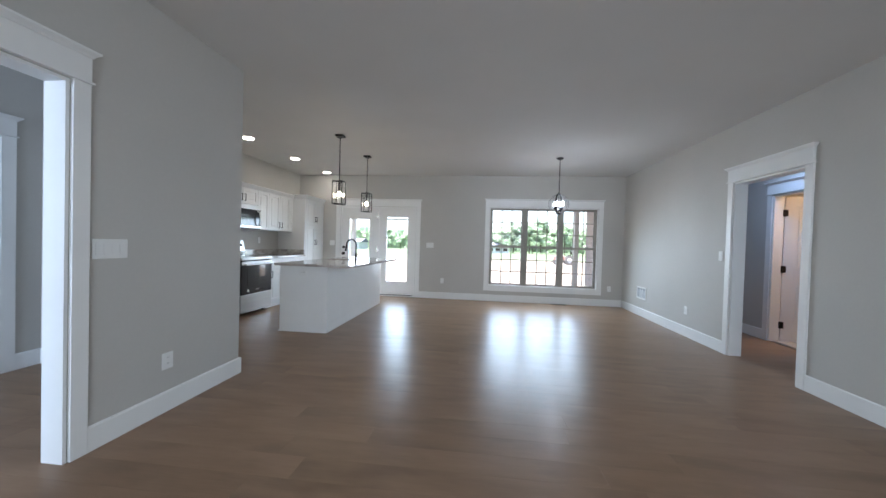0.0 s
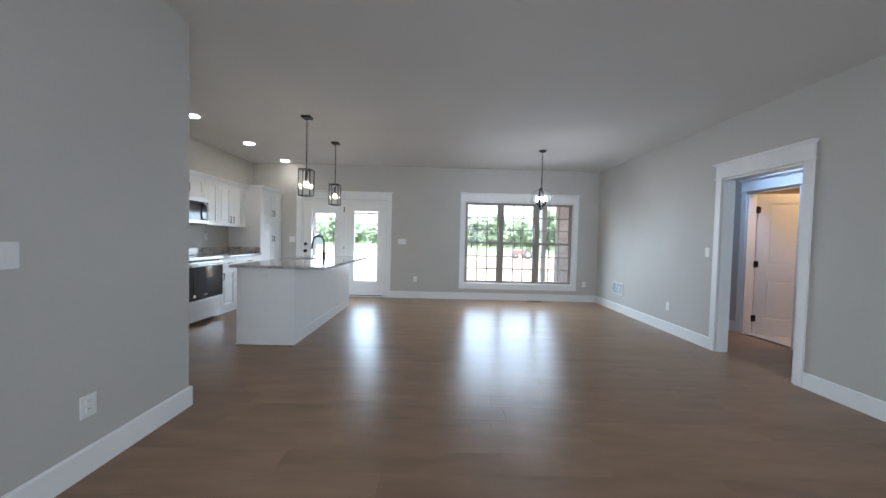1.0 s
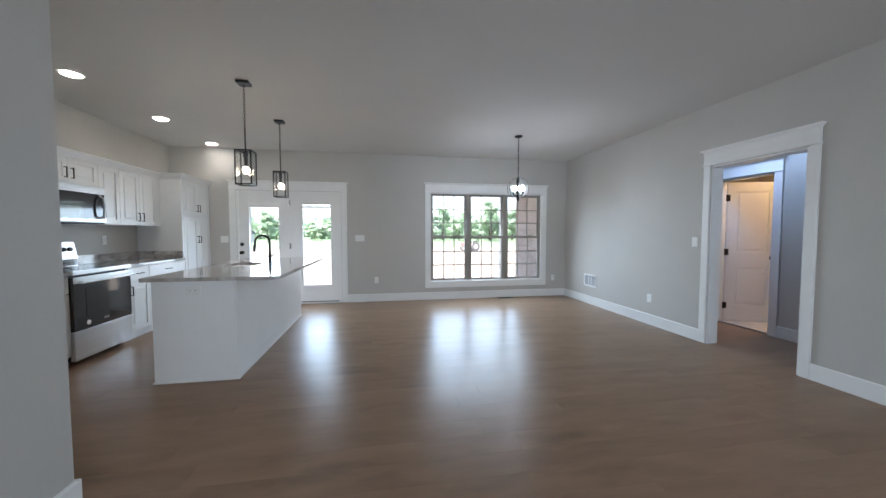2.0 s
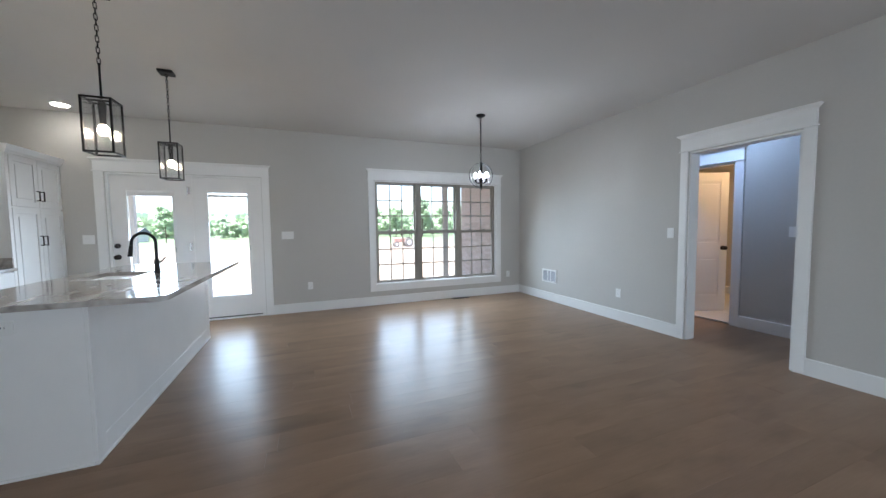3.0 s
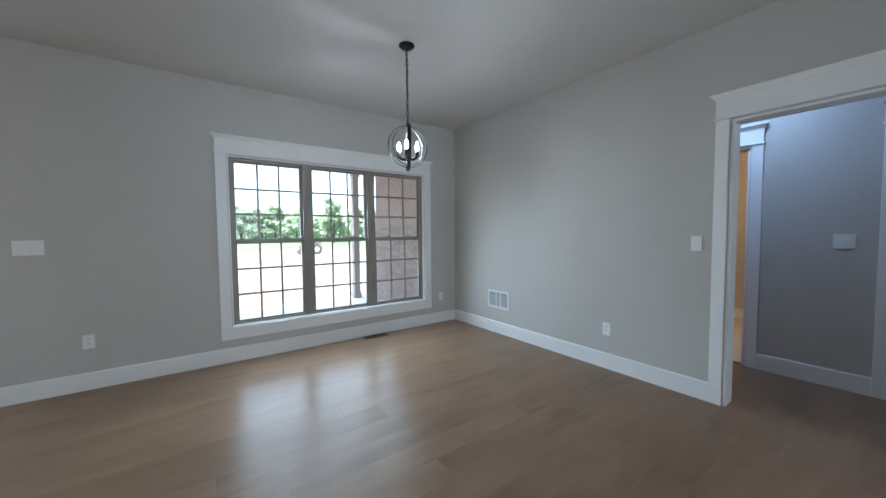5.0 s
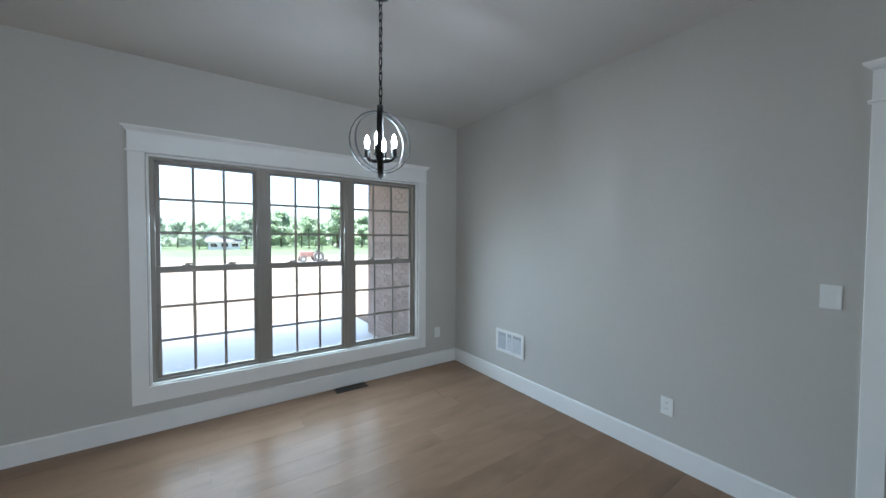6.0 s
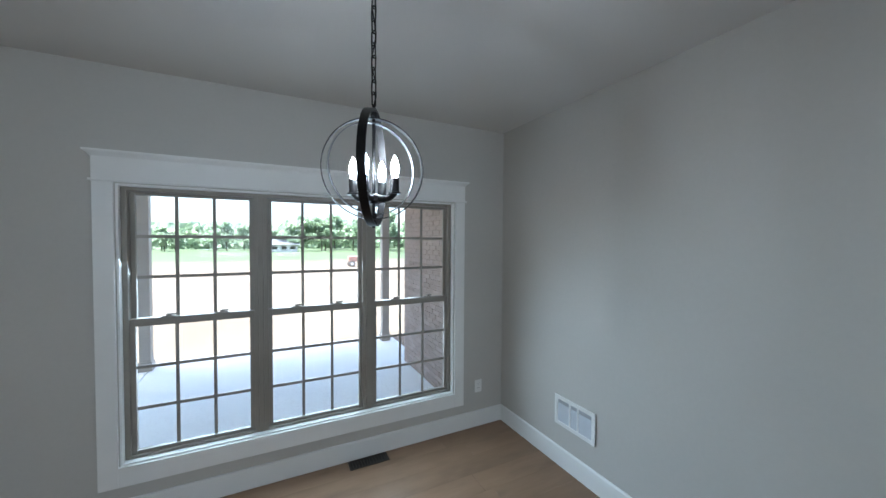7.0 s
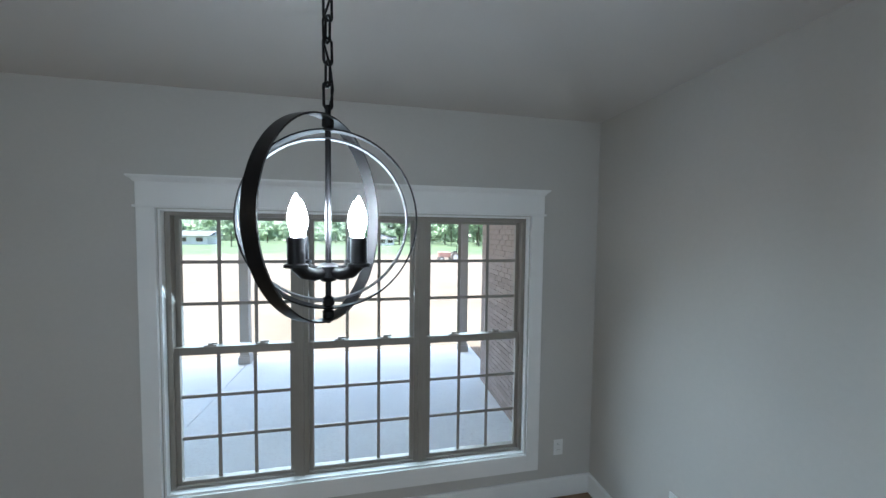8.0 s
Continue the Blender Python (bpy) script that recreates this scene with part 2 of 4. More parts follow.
def let_light_through(m, share):
    """Mixes a translucent share into a leaf material."""
    n, k = m.node_tree.nodes, m.node_tree.links
    b, out = n["Principled BSDF"], n["Material Output"]
    t, mix = n.new("ShaderNodeBsdfTranslucent"), n.new("ShaderNodeMixShader")
    # translucent colour paled too, as part of the painted haze
    t.inputs["Color"].default_value = (0.50, 0.60, 0.42, 1)
    mix.inputs["Fac"].default_value = share
    k.new(b.outputs["BSDF"], mix.inputs[1])
    k.new(t.outputs["BSDF"], mix.inputs[2])
    k.new(mix.outputs["Shader"], out.inputs["Surface"])


let_light_through(LEAF, 0.6)
WOOD, STONE, SOIL = floor_wood(), stone_top(), field_soil()

# ---- mesh helpers ----


def box(bm, x0, x1, y0, y1, z0, z1, bevel=0.0):
    made = bmesh.ops.create_cube(bm, size=1.0, matrix=Matrix.Translation(((x0 + x1) / 2, (y0 + y1) / 2, (z0 + z1) / 2))
                                 @ Matrix.Diagonal((abs(x1 - x0), abs(y1 - y0), abs(z1 - z0), 1)))
    if bevel:
        edges = list({e for v in made["verts"] for e in v.link_edges})
        bmesh.ops.bevel(bm, geom=edges, offset=bevel, segments=2, affect="EDGES", profile=0.6)
    return bm


def cyl(bm, r0, r1, depth, m, sides=20):
    bmesh.ops.create_cone(bm, cap_ends=True, segments=sides, radius1=r0, radius2=r1, depth=depth, matrix=m)
    return bm


def lathe(bm, profile, m, sides=24):
    """Turns a profile of (radius, height) about z."""
    rings = []
    for r, z in profile:
        rings.append([bm.verts.new(m @ Vector((r * math.cos(a), r * math.sin(a), z)))
                      for a in (2 * math.pi * i / sides for i in range(sides))])
    for low, high in zip(rings, rings[1:]):
        for i in range(sides):
            bm.faces.new((low[i], low[(i + 1) % sides], high[(i + 1) % sides], high[i]))
    bm.faces.new(rings[0][::-1])
    bm.faces.new(rings[-1])
    return bm


def tube(bm, points, radius, sides=10, closed=False):
    """A round tube along points."""
    pts = [Vector(p) for p in points]
    rings, up = [], None
    for i, p in enumerate(pts):
        a = pts[i - 1] if i or closed else p
        b = pts[(i + 1) % len(pts)] if closed or i + 1 < len(pts) else p
        t = (b - a).normalized()
        if up is None:
            up = t.orthogonal().normalized()
        up = (up - t * up.dot(t)).normalized()
        side = t.cross(up)
        rings.append([bm.verts.new(p + radius * (math.cos(q) * up + math.sin(q) * side)) for q in (2 * math.pi * j / sides for j in range(sides))])
    pairs = list(zip(rings, rings[1:])) + ([(rings[-1], rings[0])] if closed else [])
    for low, high in pairs:
        for j in range(sides):
            bm.faces.new((low[j], low[(j + 1) % sides], high[(j + 1) % sides], high[j]))
    if not closed:
        bm.faces.new(rings[0][::-1])
        bm.faces.new(rings[-1])
    return bm


def mesh_of(name, bm, mat, smooth=False):
    bmesh.ops.recalc_face_normals(bm, faces=bm.faces)
    me = bpy.data.meshes.new(name)
    bm.to_mesh(me)
    bm.free()
    me.materials.append(mat)
    if smooth:
        me.shade_smooth()
        me.set_sharp_from_angle(angle=radians(38))
    return me


def origin_of(ob):
    p = Vector((0, 0, 0))
    while ob is not None:
        p += ob.location
        ob = ob.parent
    return p


def part(name, bm, mat, parent, label="", smooth=False):
    """Links a bmesh, given in the world, as one mesh under a thing or a part."""
    bmesh.ops.translate(bm, verts=bm.verts, vec=-origin_of(parent))
    ob = new(name, mesh_of(name, bm, mat, smooth))
    ob.parent = parent
    return tagged(ob, label)


def thing(name, x, y, z, label, category, group="", kind=""):
    ob = new(name)
    ob.empty_display_size = 0.1
    ob.location = (x, y, z)
    return tagged(ob, label, category, group, kind)


def solid(name, bm, mat, label, category, kind="structure", smooth=False):
    return tagged(new(name, mesh_of(name, bm, mat, smooth)), label, category, "", kind)


B = bmesh.new

# ---- large structure ----
XR, YB, XL, ZC = 2.65, 8.65, -2.48, 2.74
XK, XH = -4.58, 3.73


def wall(name, axis, at, thick, a0, a1, openings=(), top=ZC, base=0.0, mat=None, label="grey painted wall"):
    """A wall across axis from at to at + thick, from a0 to a1 along it, with openings (from, to, low, high)."""
    bm = B()

    def put(u0, u1, z0, z1):
        if u1 - u0 > 1e-4 and z1 - z0 > 1e-4:
            if axis == "y":
                box(bm, u0, u1, at, at + thick, z0, z1)
            else:
                box(bm, at, at + thick, u0, u1, z0, z1)

    cut = a0
    for u0, u1, low, high in openings:
        put(cut, u0, base, top)
        put(u0, u1, base, low)
        put(u0, u1, high, top)
        cut = u1
    put(cut, a1, base, top)
    return solid(name, bm, mat or PAINT, label, "wall")


WIN = (-0.155, 2.12, 0.348, 2.052)
PATIO = (-3.565, -1.80, 0.0, 2.03)
HALL = (4.553, 5.469, 0.0, 2.05)
SIDE = (1.68, 2.595, 0.0, 2.05)
BATH = (5.605, 6.335, 0.0, 2.04)
CLOSET = (3.985, 4.76, 0.0, 2.04)
SIDEDOOR = (2.69, 3.495, 0.0, 2.05)

wall("wall_north", "y", YB, 0.16, XK - 0.12, XR + 0.13, [PATIO, WIN])
wall("wall_east", "x", XR, 0.13, -1.5, YB, [HALL])
wall("wall_west", "x", XL - 0.125, 0.125, -1.5, 3.91, [SIDE])
wall("wall_kitchen_south", "y", 3.79, 0.12, XK, XL - 0.125)
wall("wall_kitchen_west", "x", XK - 0.12, 0.12, 3.79, YB)
wall("wall_south", "y", -1.62, 0.12, -4.53, XR + 0.13)
wall("wall_side_room", "x", -4.53, 0.12, -1.5, 3.79, [SIDEDOOR])
wall("wall_hall_east", "x", XH, 0.12, 2.6, 7.6, [CLOSET, BATH])
wall("wall_hall_north", "y", 7.48, 0.12, XR + 0.13, XH)
wall("wall_hall_south", "y", 2.6, 0.12, XR + 0.13, XH)
wall("wall_bath_east", "x", 5.9, 0.12, 5.0, 7.6, label="warm-lit painted bathroom wall")
wall("wall_bath_north", "y", 7.48, 0.12, XH + 0.12, 5.9, label="warm-lit painted bathroom wall")
wall("wall_bath_south", "y", 5.2, 0.12, XH + 0.12, 5.9, label="warm-lit painted bathroom wall")
wall("wall_closet_back", "x", 4.6, 0.1, 3.6, 5.2)
wall("wall_closet_side", "y", 3.6, 0.1, XH + 0.12, 4.6)
wall("wall_side_closet", "x", -5.2, 0.1, 2.3, 3.79)

solid("ceiling", box(B(), -5.3, 6.05, -1.65, YB + 0.16, ZC, ZC + 0.12), CEILING, "flat white painted ceiling", "ceiling")
# never in view; this slab is added to keep the sun off rooms and porch
solid("roof", box(B(), -5.6, 6.4, -2.2, 12.78, ZC + 0.35, ZC + 0.5), ROOF, "dark shingled house roof, unseen, added to block the sun", "roof")
solid("bath_floor", box(B(), XH + 0.06, 5.9, 5.2, 7.48, -0.02, 0.008, 0.002), TILE, "pale tiled bathroom floor", "floor")


def baseboard(axis, at, out, a0, a1):
    """A flat board with an eased top along a wall face; out: which way it stands proud."""
    t, hgt, bm = 0.017 * out, 0.143, B()
    profile = [(0, 0), (t, 0), (t, hgt - 0.008), (t * 0.6, hgt), (0, hgt)]
    ends = []
    for u in (a0, a1):
        ends.append([bm.verts.new((u, at + p, z) if axis == "y" else (at + p, u, z)) for p, z in profile])
    for i in range(5):
        bm.faces.new((ends[0][i], ends[0][(i + 1) % 5], ends[1][(i + 1) % 5], ends[1][i]))
    bm.faces.new(ends[0])
    bm.faces.new(ends[1])
    return solid("baseboard", bm, TRIM, "white painted wooden baseboard along the wall", "baseboard")


baseboard("y", YB, -1, PATIO[1] + 0.106, XR)
baseboard("y", YB, -1, -3.95, PATIO[0] - 0.106)
baseboard("x", XR, -1, HALL[1] + 0.086, YB - 0.017)
baseboard("x", XR, -1, -1.5, HALL[0] - 0.086)
baseboard("x", XL, 1, SIDE[1] + 0.091, 3.91)
baseboard("x", XL, 1, -1.5, SIDE[0] - 0.091)
baseboard("y", 3.91, 1, -4.5, XL + 0.017)
baseboard("x", XH, -1, CLOSET[1] + 0.09, BATH[0] - 0.09)
baseboard("x", XH, -1, BATH[1] + 0.09, 7.48)
baseboard("x", -4.41, 1, SIDEDOOR[1] + 0.106, 3.79)
baseboard("y", 3.79, -1, -4.39, XL - 0.125)
baseboard("x", XR + 0.13, 1, HALL[1] + 0.106, 7.48)
baseboard("x", 5.9, -1, 5.32, 7.48)


def casing(owner, axis, at, out, a0, a1, low, high, leg=0.105, head=0.135, sill=False):
    """Flat craftsman casing round an opening on one wall face: legs, bead, head board, cap."""
    def slab(name, u0, u1, z0, z1, t0, t1, bevel=0.003):
        bm = B()
        p, q = sorted((at + out * t0, at + out * t1))
        if axis == "y":
            box(bm, u0, u1, p, q, z0, z1, bevel)
        else:
            box(bm, p, q, u0, u1, z0, z1, bevel)
        return part(name, bm, TRIM, owner)

    rev = 0.006
    for u0, u1 in ((a0 - leg, a0 - rev), (a1 + rev, a1 + leg)):
        slab("casing_leg", u0, u1, low if not sill else low - 0.12, high + rev, 0, 0.02)
    slab("head_bead", a0 - leg - 0.012, a1 + leg + 0.012, high + rev, high + rev + 0.014, 0, 0.032, 0.004)
    slab("head_board", a0 - leg, a1 + leg, high + rev + 0.014, high + head + 0.014, 0, 0.024)
    bm = B()
    z0 = high + head + 0.014
    prof = [(0.0, z0), (0.027, z0), (0.034, z0 + 0.012), (0.05, z0 + 0.026), (0.052, z0 + 0.036), (0.0, z0 + 0.036)]
    ends = []
    for s, u in ((-1, a0 - leg), (1, a1 + leg)):
        ring = []
        for p, z in prof:
            over = max(0.0, p - 0.022) * s if p else 0.0
            over = (0.03 * s if (p == 0 and z > z0) else over)
            ring.append(bm.verts.new((u + over, at + out * p, z) if axis == "y" else (at + out * p, u + over, z)))
        ends.append(ring)
    for i in range(len(prof)):
        j = (i + 1) % len(prof)
        bm.faces.new((ends[0][i], ends[0][j], ends[1][j], ends[1][i]))
    bm.faces.new(ends[0])
    bm.faces.new(ends[1])
    part("cap_moulding", bm, TRIM, owner)
    if sill:
        slab("apron_board", a0 - rev, a1 + rev, low - 0.12, low, 0, 0.02)


def jambs(owner, axis, p0, p1, a0, a1, low, high, sill=False, t=0.018):
    def slab(name, u0, u1, z0, z1):
        bm = B()
        box(bm, *((u0, u1, p0, p1) if axis == "y" else (p0, p1, u0, u1)), z0, z1, 0.002)
        part(name, bm, TRIM, owner)
    slab("jamb", a0, a0 + t, low, high)
    slab("jamb", a1 - t, a1, low, high)
    slab("head_jamb", a0 + t, a1 - t, high - t, high)
    if sill:
        slab("stool", a0 + t, a1 - t, low, low + t)


# cased opening to the hall
ob = thing("door_1", XR, 5.04, 0, "open doorway with wide white craftsman casing", "doorway", kind="structure")
casing(ob, "x", XR, -1, HALL[0], HALL[1], 0, HALL[3], leg=0.085)
casing(ob, "x", XR + 0.13, 1, HALL[0], HALL[1], 0, HALL[3])
jambs(ob, "x", XR - 0.004, XR + 0.134, *HALL)
# cased opening to the side room
ob = thing("door_2", XL, 2.1, 0, "open doorway with white craftsman casing and cap", "doorway", kind="structure")
casing(ob, "x", XL, 1, SIDE[0], SIDE[1], 0, SIDE[3], leg=0.09)
casing(ob, "x", XL - 0.125, -1, SIDE[0], SIDE[1], 0, SIDE[3], leg=0.09)
jambs(ob, "x", XL - 0.129, XL + 0.004, *SIDE)


def panel_door(owner, wide, high, panels=((0.23, 0.785), (1.0, 1.87)), thick=0.035):
    """A moulded two-panel leaf in its own frame: hinge edge at x = 0, face on -y."""
    leaf = B()
    st = 0.115
    box(leaf, 0, st, 0, thick, 0, high, 0.002)
    box(leaf, wide - st, wide, 0, thick, 0, high, 0.002)
    zs = [0.0] + [z for p in panels for z in p] + [high]
    for z0, z1 in zip(zs[::2], zs[1::2]):
        box(leaf, st, wide - st, 0, thick, z0, z1, 0.002)
    ob = new("leaf", mesh_of("leaf", leaf, DOOR))
    ob.parent = owner
    for z0, z1 in panels:
        pm = B()
        box(pm, st, wide - st, 0.009, thick - 0.009, z0, z1)
        box(pm, st + 0.035, wide - st - 0.035, 0.003, thick - 0.003, z0 + 0.035, z1 - 0.035, 0.006)
        po = new("door_panel", mesh_of("door_panel", pm, DOOR))
        po.parent = ob
    return ob


def knob_set(leaf, x, z, thick=0.035):
    bm = B()
    for s in (-1, 1):
        m = Matrix.Translation((x, thick / 2, z)) @ pose(0, 0, 0, 90 * s)
        lathe(bm, [(0.032, thick / 2), (0.032, thick / 2 + 0.006), (0.012, thick / 2 + 0.012), (0.011, thick / 2 + 0.035),
                   (0.026, thick / 2 + 0.042), (0.03, thick / 2 + 0.055), (0.022, thick / 2 + 0.066), (0.004, thick / 2 + 0.07)], m)
    ob = new("door_knob", mesh_of("door_knob", bm, BRONZE, True))
    ob.parent = leaf
    return tagged(ob, "dark bronze round knob")


def hinge_set(leaf, high):
    for z in (0.22, high / 2, high - 0.22):
        bm = B()
        box(bm, -0.004, 0.035, -0.006, 0.001, z - 0.045, z + 0.045, 0.002)
        box(bm, -0.045, -0.006, -0.006, 0.001, z - 0.045, z + 0.045, 0.002)
        cyl(bm, 0.008, 0.008, 0.1, Matrix.Translation((-0.004, -0.008, z)), 12)
        ob = new("hinge", mesh_of("hinge", bm, BRONZE))
        ob.parent = leaf
        tagged(ob, "dark bronze butt hinge")


# bathroom door, swung into the bathroom, and its trim
ob = thing("door_frame_3", XH, 6.06, 0, "white craftsman casing round the bathroom doorway", "door frame", kind="structure")
casing(ob, "x", XH, -1, BATH[0], BATH[1], 0, BATH[3], leg=0.09, head=0.13)
jambs(ob, "x", XH - 0.004, XH + 0.124, *BATH)
leafbox = thing("door_3", XH + 0.13, BATH[1] - 0.02, 0.012, "open white two-panel door swung into the bathroom", "door", kind="structure")
lf = panel_door(leafbox, 0.64, 2.0)
knob_set(lf, 0.575, 0.92)
hinge_set(lf, 2.0)
leafbox.rotation_euler = (0, 0, radians(-22))
# closed door in the hall
ob = thing("door_frame_4", XH, 4.49, 0, "white craftsman casing round a closed hall door", "door frame", kind="structure")
casing(ob, "x", XH, -1, CLOSET[0], CLOSET[1], 0, CLOSET[3], leg=0.09, head=0.13)
jambs(ob, "x", XH - 0.004, XH + 0.124, *CLOSET)
leafbox = thing("door_4", XH + 0.042, CLOSET[0] + 0.022, 0.012, "closed white two-panel hall door with dark knob", "door", kind="structure")
lf = panel_door(leafbox, 0.732, 2.0)
knob_set(lf, 0.665, 0.93)
leafbox.rotation_euler = (0, 0, radians(90))
# door in the side room
ob = thing("door_frame_5", -4.41, 3.0, 0, "white craftsman casing round a side room door", "door frame", kind="structure")
casing(ob, "x", -4.41, 1, SIDEDOOR[0], SIDEDOOR[1], 0, SIDEDOOR[3])
jambs(ob, "x", -4.534, -4.406, *SIDEDOOR)
leafbox = thing("door_5", -4.47, SIDEDOOR[0] + 0.022, 0.012, "closed white two-panel door in the side room", "door", kind="structure")
lf = panel_door(leafbox, 0.76, 2.0)
knob_set(lf, 0.69, 0.93)
leafbox.rotation_euler = (0, 0, radians(90))

# ---- the triple window ----
win = thing("window_1", 0.98, YB, 0.36, "triple taupe double-hung window with grilles and white casing", "window", kind="structure")
casing(win, "y", YB, -1, *WIN, leg=0.1, head=0.135, sill=True)
jambs(win, "y", YB - 0.004, YB + 0.034, *WIN, sill=True, t=0.012)
YW = YB + 0.035


def double_hung(x0, x1, z0, z1, y):
    """One unit: frame, two sashes with a 3 x 3 grille each, two locks on the meeting rail."""
    f = 0.028
    bm = B()
    for a, b, c, d in ((x0, x0 + f, z0, z1), (x1 - f, x1, z0, z1), (x0 + f, x1 - f, z1 - 0.024, z1), (x0 + f, x1 - f, z0, z0 + 0.018)):
        box(bm, a, b, y, y + 0.085, c, d, 0.003)
    part("window_frame", bm, TAUPE, win)
    mid = (z0 + z1) / 2 + 0.006
    for name, lo, hi, ys in (("lower_sash", z0 + 0.018, mid + 0.02, y + 0.014), ("upper_sash", mid - 0.02, z1 - 0.024, y + 0.046)):
        s, xa, xb = 0.027, x0 + f, x1 - f
        bm = B()
        top = 0.048 if name == "lower_sash" else 0.02
        bot = 0.022 if name == "lower_sash" else 0.038
        for a, b, c, d in ((xa, xa + s, lo, hi), (xb - s, xb, lo, hi), (xa + s, xb - s, hi - top, hi), (xa + s, xb - s, lo, lo + bot)):
            box(bm, a, b, ys, ys + 0.03, c, d, 0.003)
        sash = part(name, bm, TAUPE, win)
        ga, gb, gc, gd = xa + s, xb - s, lo + bot, hi - top
        for i in (1, 2):
            u, v = ga + (gb - ga) * i / 3, gc + (gd - gc) * i / 3
            part("grille_bar", box(B(), u - 0.010, u + 0.010, ys + 0.0125, ys + 0.0175, gc, gd), TAUPE, sash)
            part("grille_bar", box(B(), ga, gb, ys + 0.012, ys + 0.018, v - 0.010, v + 0.010), TAUPE, sash)
        pane = part("pane", box(B(), ga - 0.004, gb + 0.004, ys + 0.013, ys + 0.017, gc - 0.004, gd + 0.004), GLASS, sash, "clear glass")
        pane.visible_shadow = False
        if name == "lower_sash":
            for u in (xa + 0.19, xb - 0.19):
                lb = B()
                box(lb, u - 0.035, u + 0.035, ys + 0.004, ys + 0.026, hi, hi + 0.008, 0.003)
                cyl(lb, 0.016, 0.013, 0.014, Matrix.Translation((u, ys + 0.015, hi + 0.014)), 14)
                box(lb, u - 0.012, u + 0.04, ys + 0.006, ys + 0.016, hi + 0.012, hi + 0.022, 0.003)
                part("sash_lock", lb, TAUPE, sash, "taupe cam lock")


W0, W1 = WIN[0] + 0.012, WIN[1] - 0.012
POST = 0.032
UNIT = (W1 - W0 - 2 * POST) / 3
for i in range(3):
    u0 = W0 + (UNIT + POST) * i
    double_hung(u0, u0 + UNIT, WIN[2] + 0.012, WIN[3] - 0.012, YW)
    if i < 2:
        part("mullion_post", box(B(), u0 + UNIT, u0 + UNIT + POST, YW - 0.006, YW + 0.085, WIN[2] + 0.012, WIN[3] - 0.012, 0.003), TAUPE, win)

# ---- the patio door pair ----
pat = thing("door_6", -2.675, YB, 0, "white patio door pair with full glass lites and dark threshold", "patio door", kind="structure")
casing(pat, "y", YB, -1, *PATIO, head=0.12)
jambs(pat, "y", YB - 0.004, YB + 0.15, *PATIO, t=0.025)
part("mullion", box(B(), -2.70, -2.65, YB + 0.012, YB + 0.15, 0.02, 2.005, 0.003), DOOR, pat)
part("threshold", box(B(), PATIO[0] + 0.025, PATIO[1] - 0.025, YB - 0.012, YB + 0.14, 0.0, 0.02, 0.006), TRIM, pat, "pale threshold")


def lite_door(x0, x1, g0, g1, hinge_right):
    y, t, z0, z1, gz0, gz1 = YB + 0.02, 0.045, 0.026, 2.0, 0.335, 1.80
    bm = B()
    for a, b, c, d in ((x0, g0, z0, z1), (g1, x1, z0, z1), (g0, g1, gz1, z1), (g0, g1, z0, gz0)):
        box(bm, a, b, y, y + t, c, d, 0.002)
    leaf = part("door_leaf", bm, DOOR, pat)
    bm = B()
    r = 0.028
    for a, b, c, d in ((g0 - r, g0 + 0.004, gz0 - r, gz1 + r), (g1 - 0.004, g1 + r, gz0 - r, gz1 + r),
                       (g0 + 0.004, g1 - 0.004, gz1 - 0.004, gz1 + r), (g0 + 0.004, g1 - 0.004, gz0 - r, gz0 + 0.004)):
        box(bm, a, b, y - 0.012, y, c, d, 0.005)
    part("lite_frame", bm, DOOR, leaf)
    pane = part("pane", box(B(), g0, g1, y + 0.02, y + 0.024, gz0, gz1), GLASS, leaf, "clear glass")
    pane.visible_shadow = False
    part("blind_headrail", box(B(), g0 + 0.003, g1 - 0.003, y + 0.004, y + 0.018, gz1 - 0.062, gz1 - 0.03 if hinge_right is False else gz1 - 0.004, 0.002), DOOR, leaf, "white raised blind")
    part("blind_slider", box(B(), g1 + 0.002, g1 + 0.018, y - 0.02, y - 0.012, 0.98, 1.05, 0.003), GREYPLASTIC, leaf)
    return leaf


left = lite_door(-3.53, -2.70, -3.365, -2.875, True)
right = lite_door(-2.65, -1.82, -2.475, -1.985, False)
for z in (0.94, 1.085):
    bm = B()
    m = Matrix.Translation((-3.487, YB + 0.02, z)) @ pose(0, 0, 0, 90)
    lathe(bm, [(0.033, 0), (0.033, 0.008), (0.013, 0.014), (0.012, 0.035), (0.027, 0.042), (0.03, 0.055), (0.02, 0.066), (0.004, 0.07)]
          if z < 1 else [(0.032, 0), (0.032, 0.012), (0.026, 0.018), (0.012, 0.02), (0.012, 0.032), (0.004, 0.034)], m)
    part("door_knob" if z < 1 else "deadbolt", bm, BRONZE, left, "dark bronze hardware", True)
for z in (0.25, 1.05, 1.82):
    part("hinge", cyl(box(B(), -2.704, -2.672, YB + 0.006, YB + 0.0195, z - 0.05, z + 0.05, 0.002), 0.007, 0.007, 0.11,
                      Matrix.Translation((-2.699, YB + 0.008, z)), 10), SILVER, left, "metal butt hinge")
for x in (-3.1, -2.25):
    part("door_sweep", box(B(), x - 0.40, x + 0.40, YB + 0.008, YB + 0.0195, 0.022, 0.037, 0.003), RUBBER, left if x < -2.7 else right, "dark sweep")

# ---- porch and distance ----
GROUND_Z = -0.42
SLAB_Z = -0.28
gm = B()
bmesh.ops.create_grid(gm, x_segments=2, y_segments=2, size=1500, matrix=Matrix.Translation((0, 0, GROUND_Z)))
solid("ground", gm, SOIL, "bare tan soil field turning to grass", "ground")
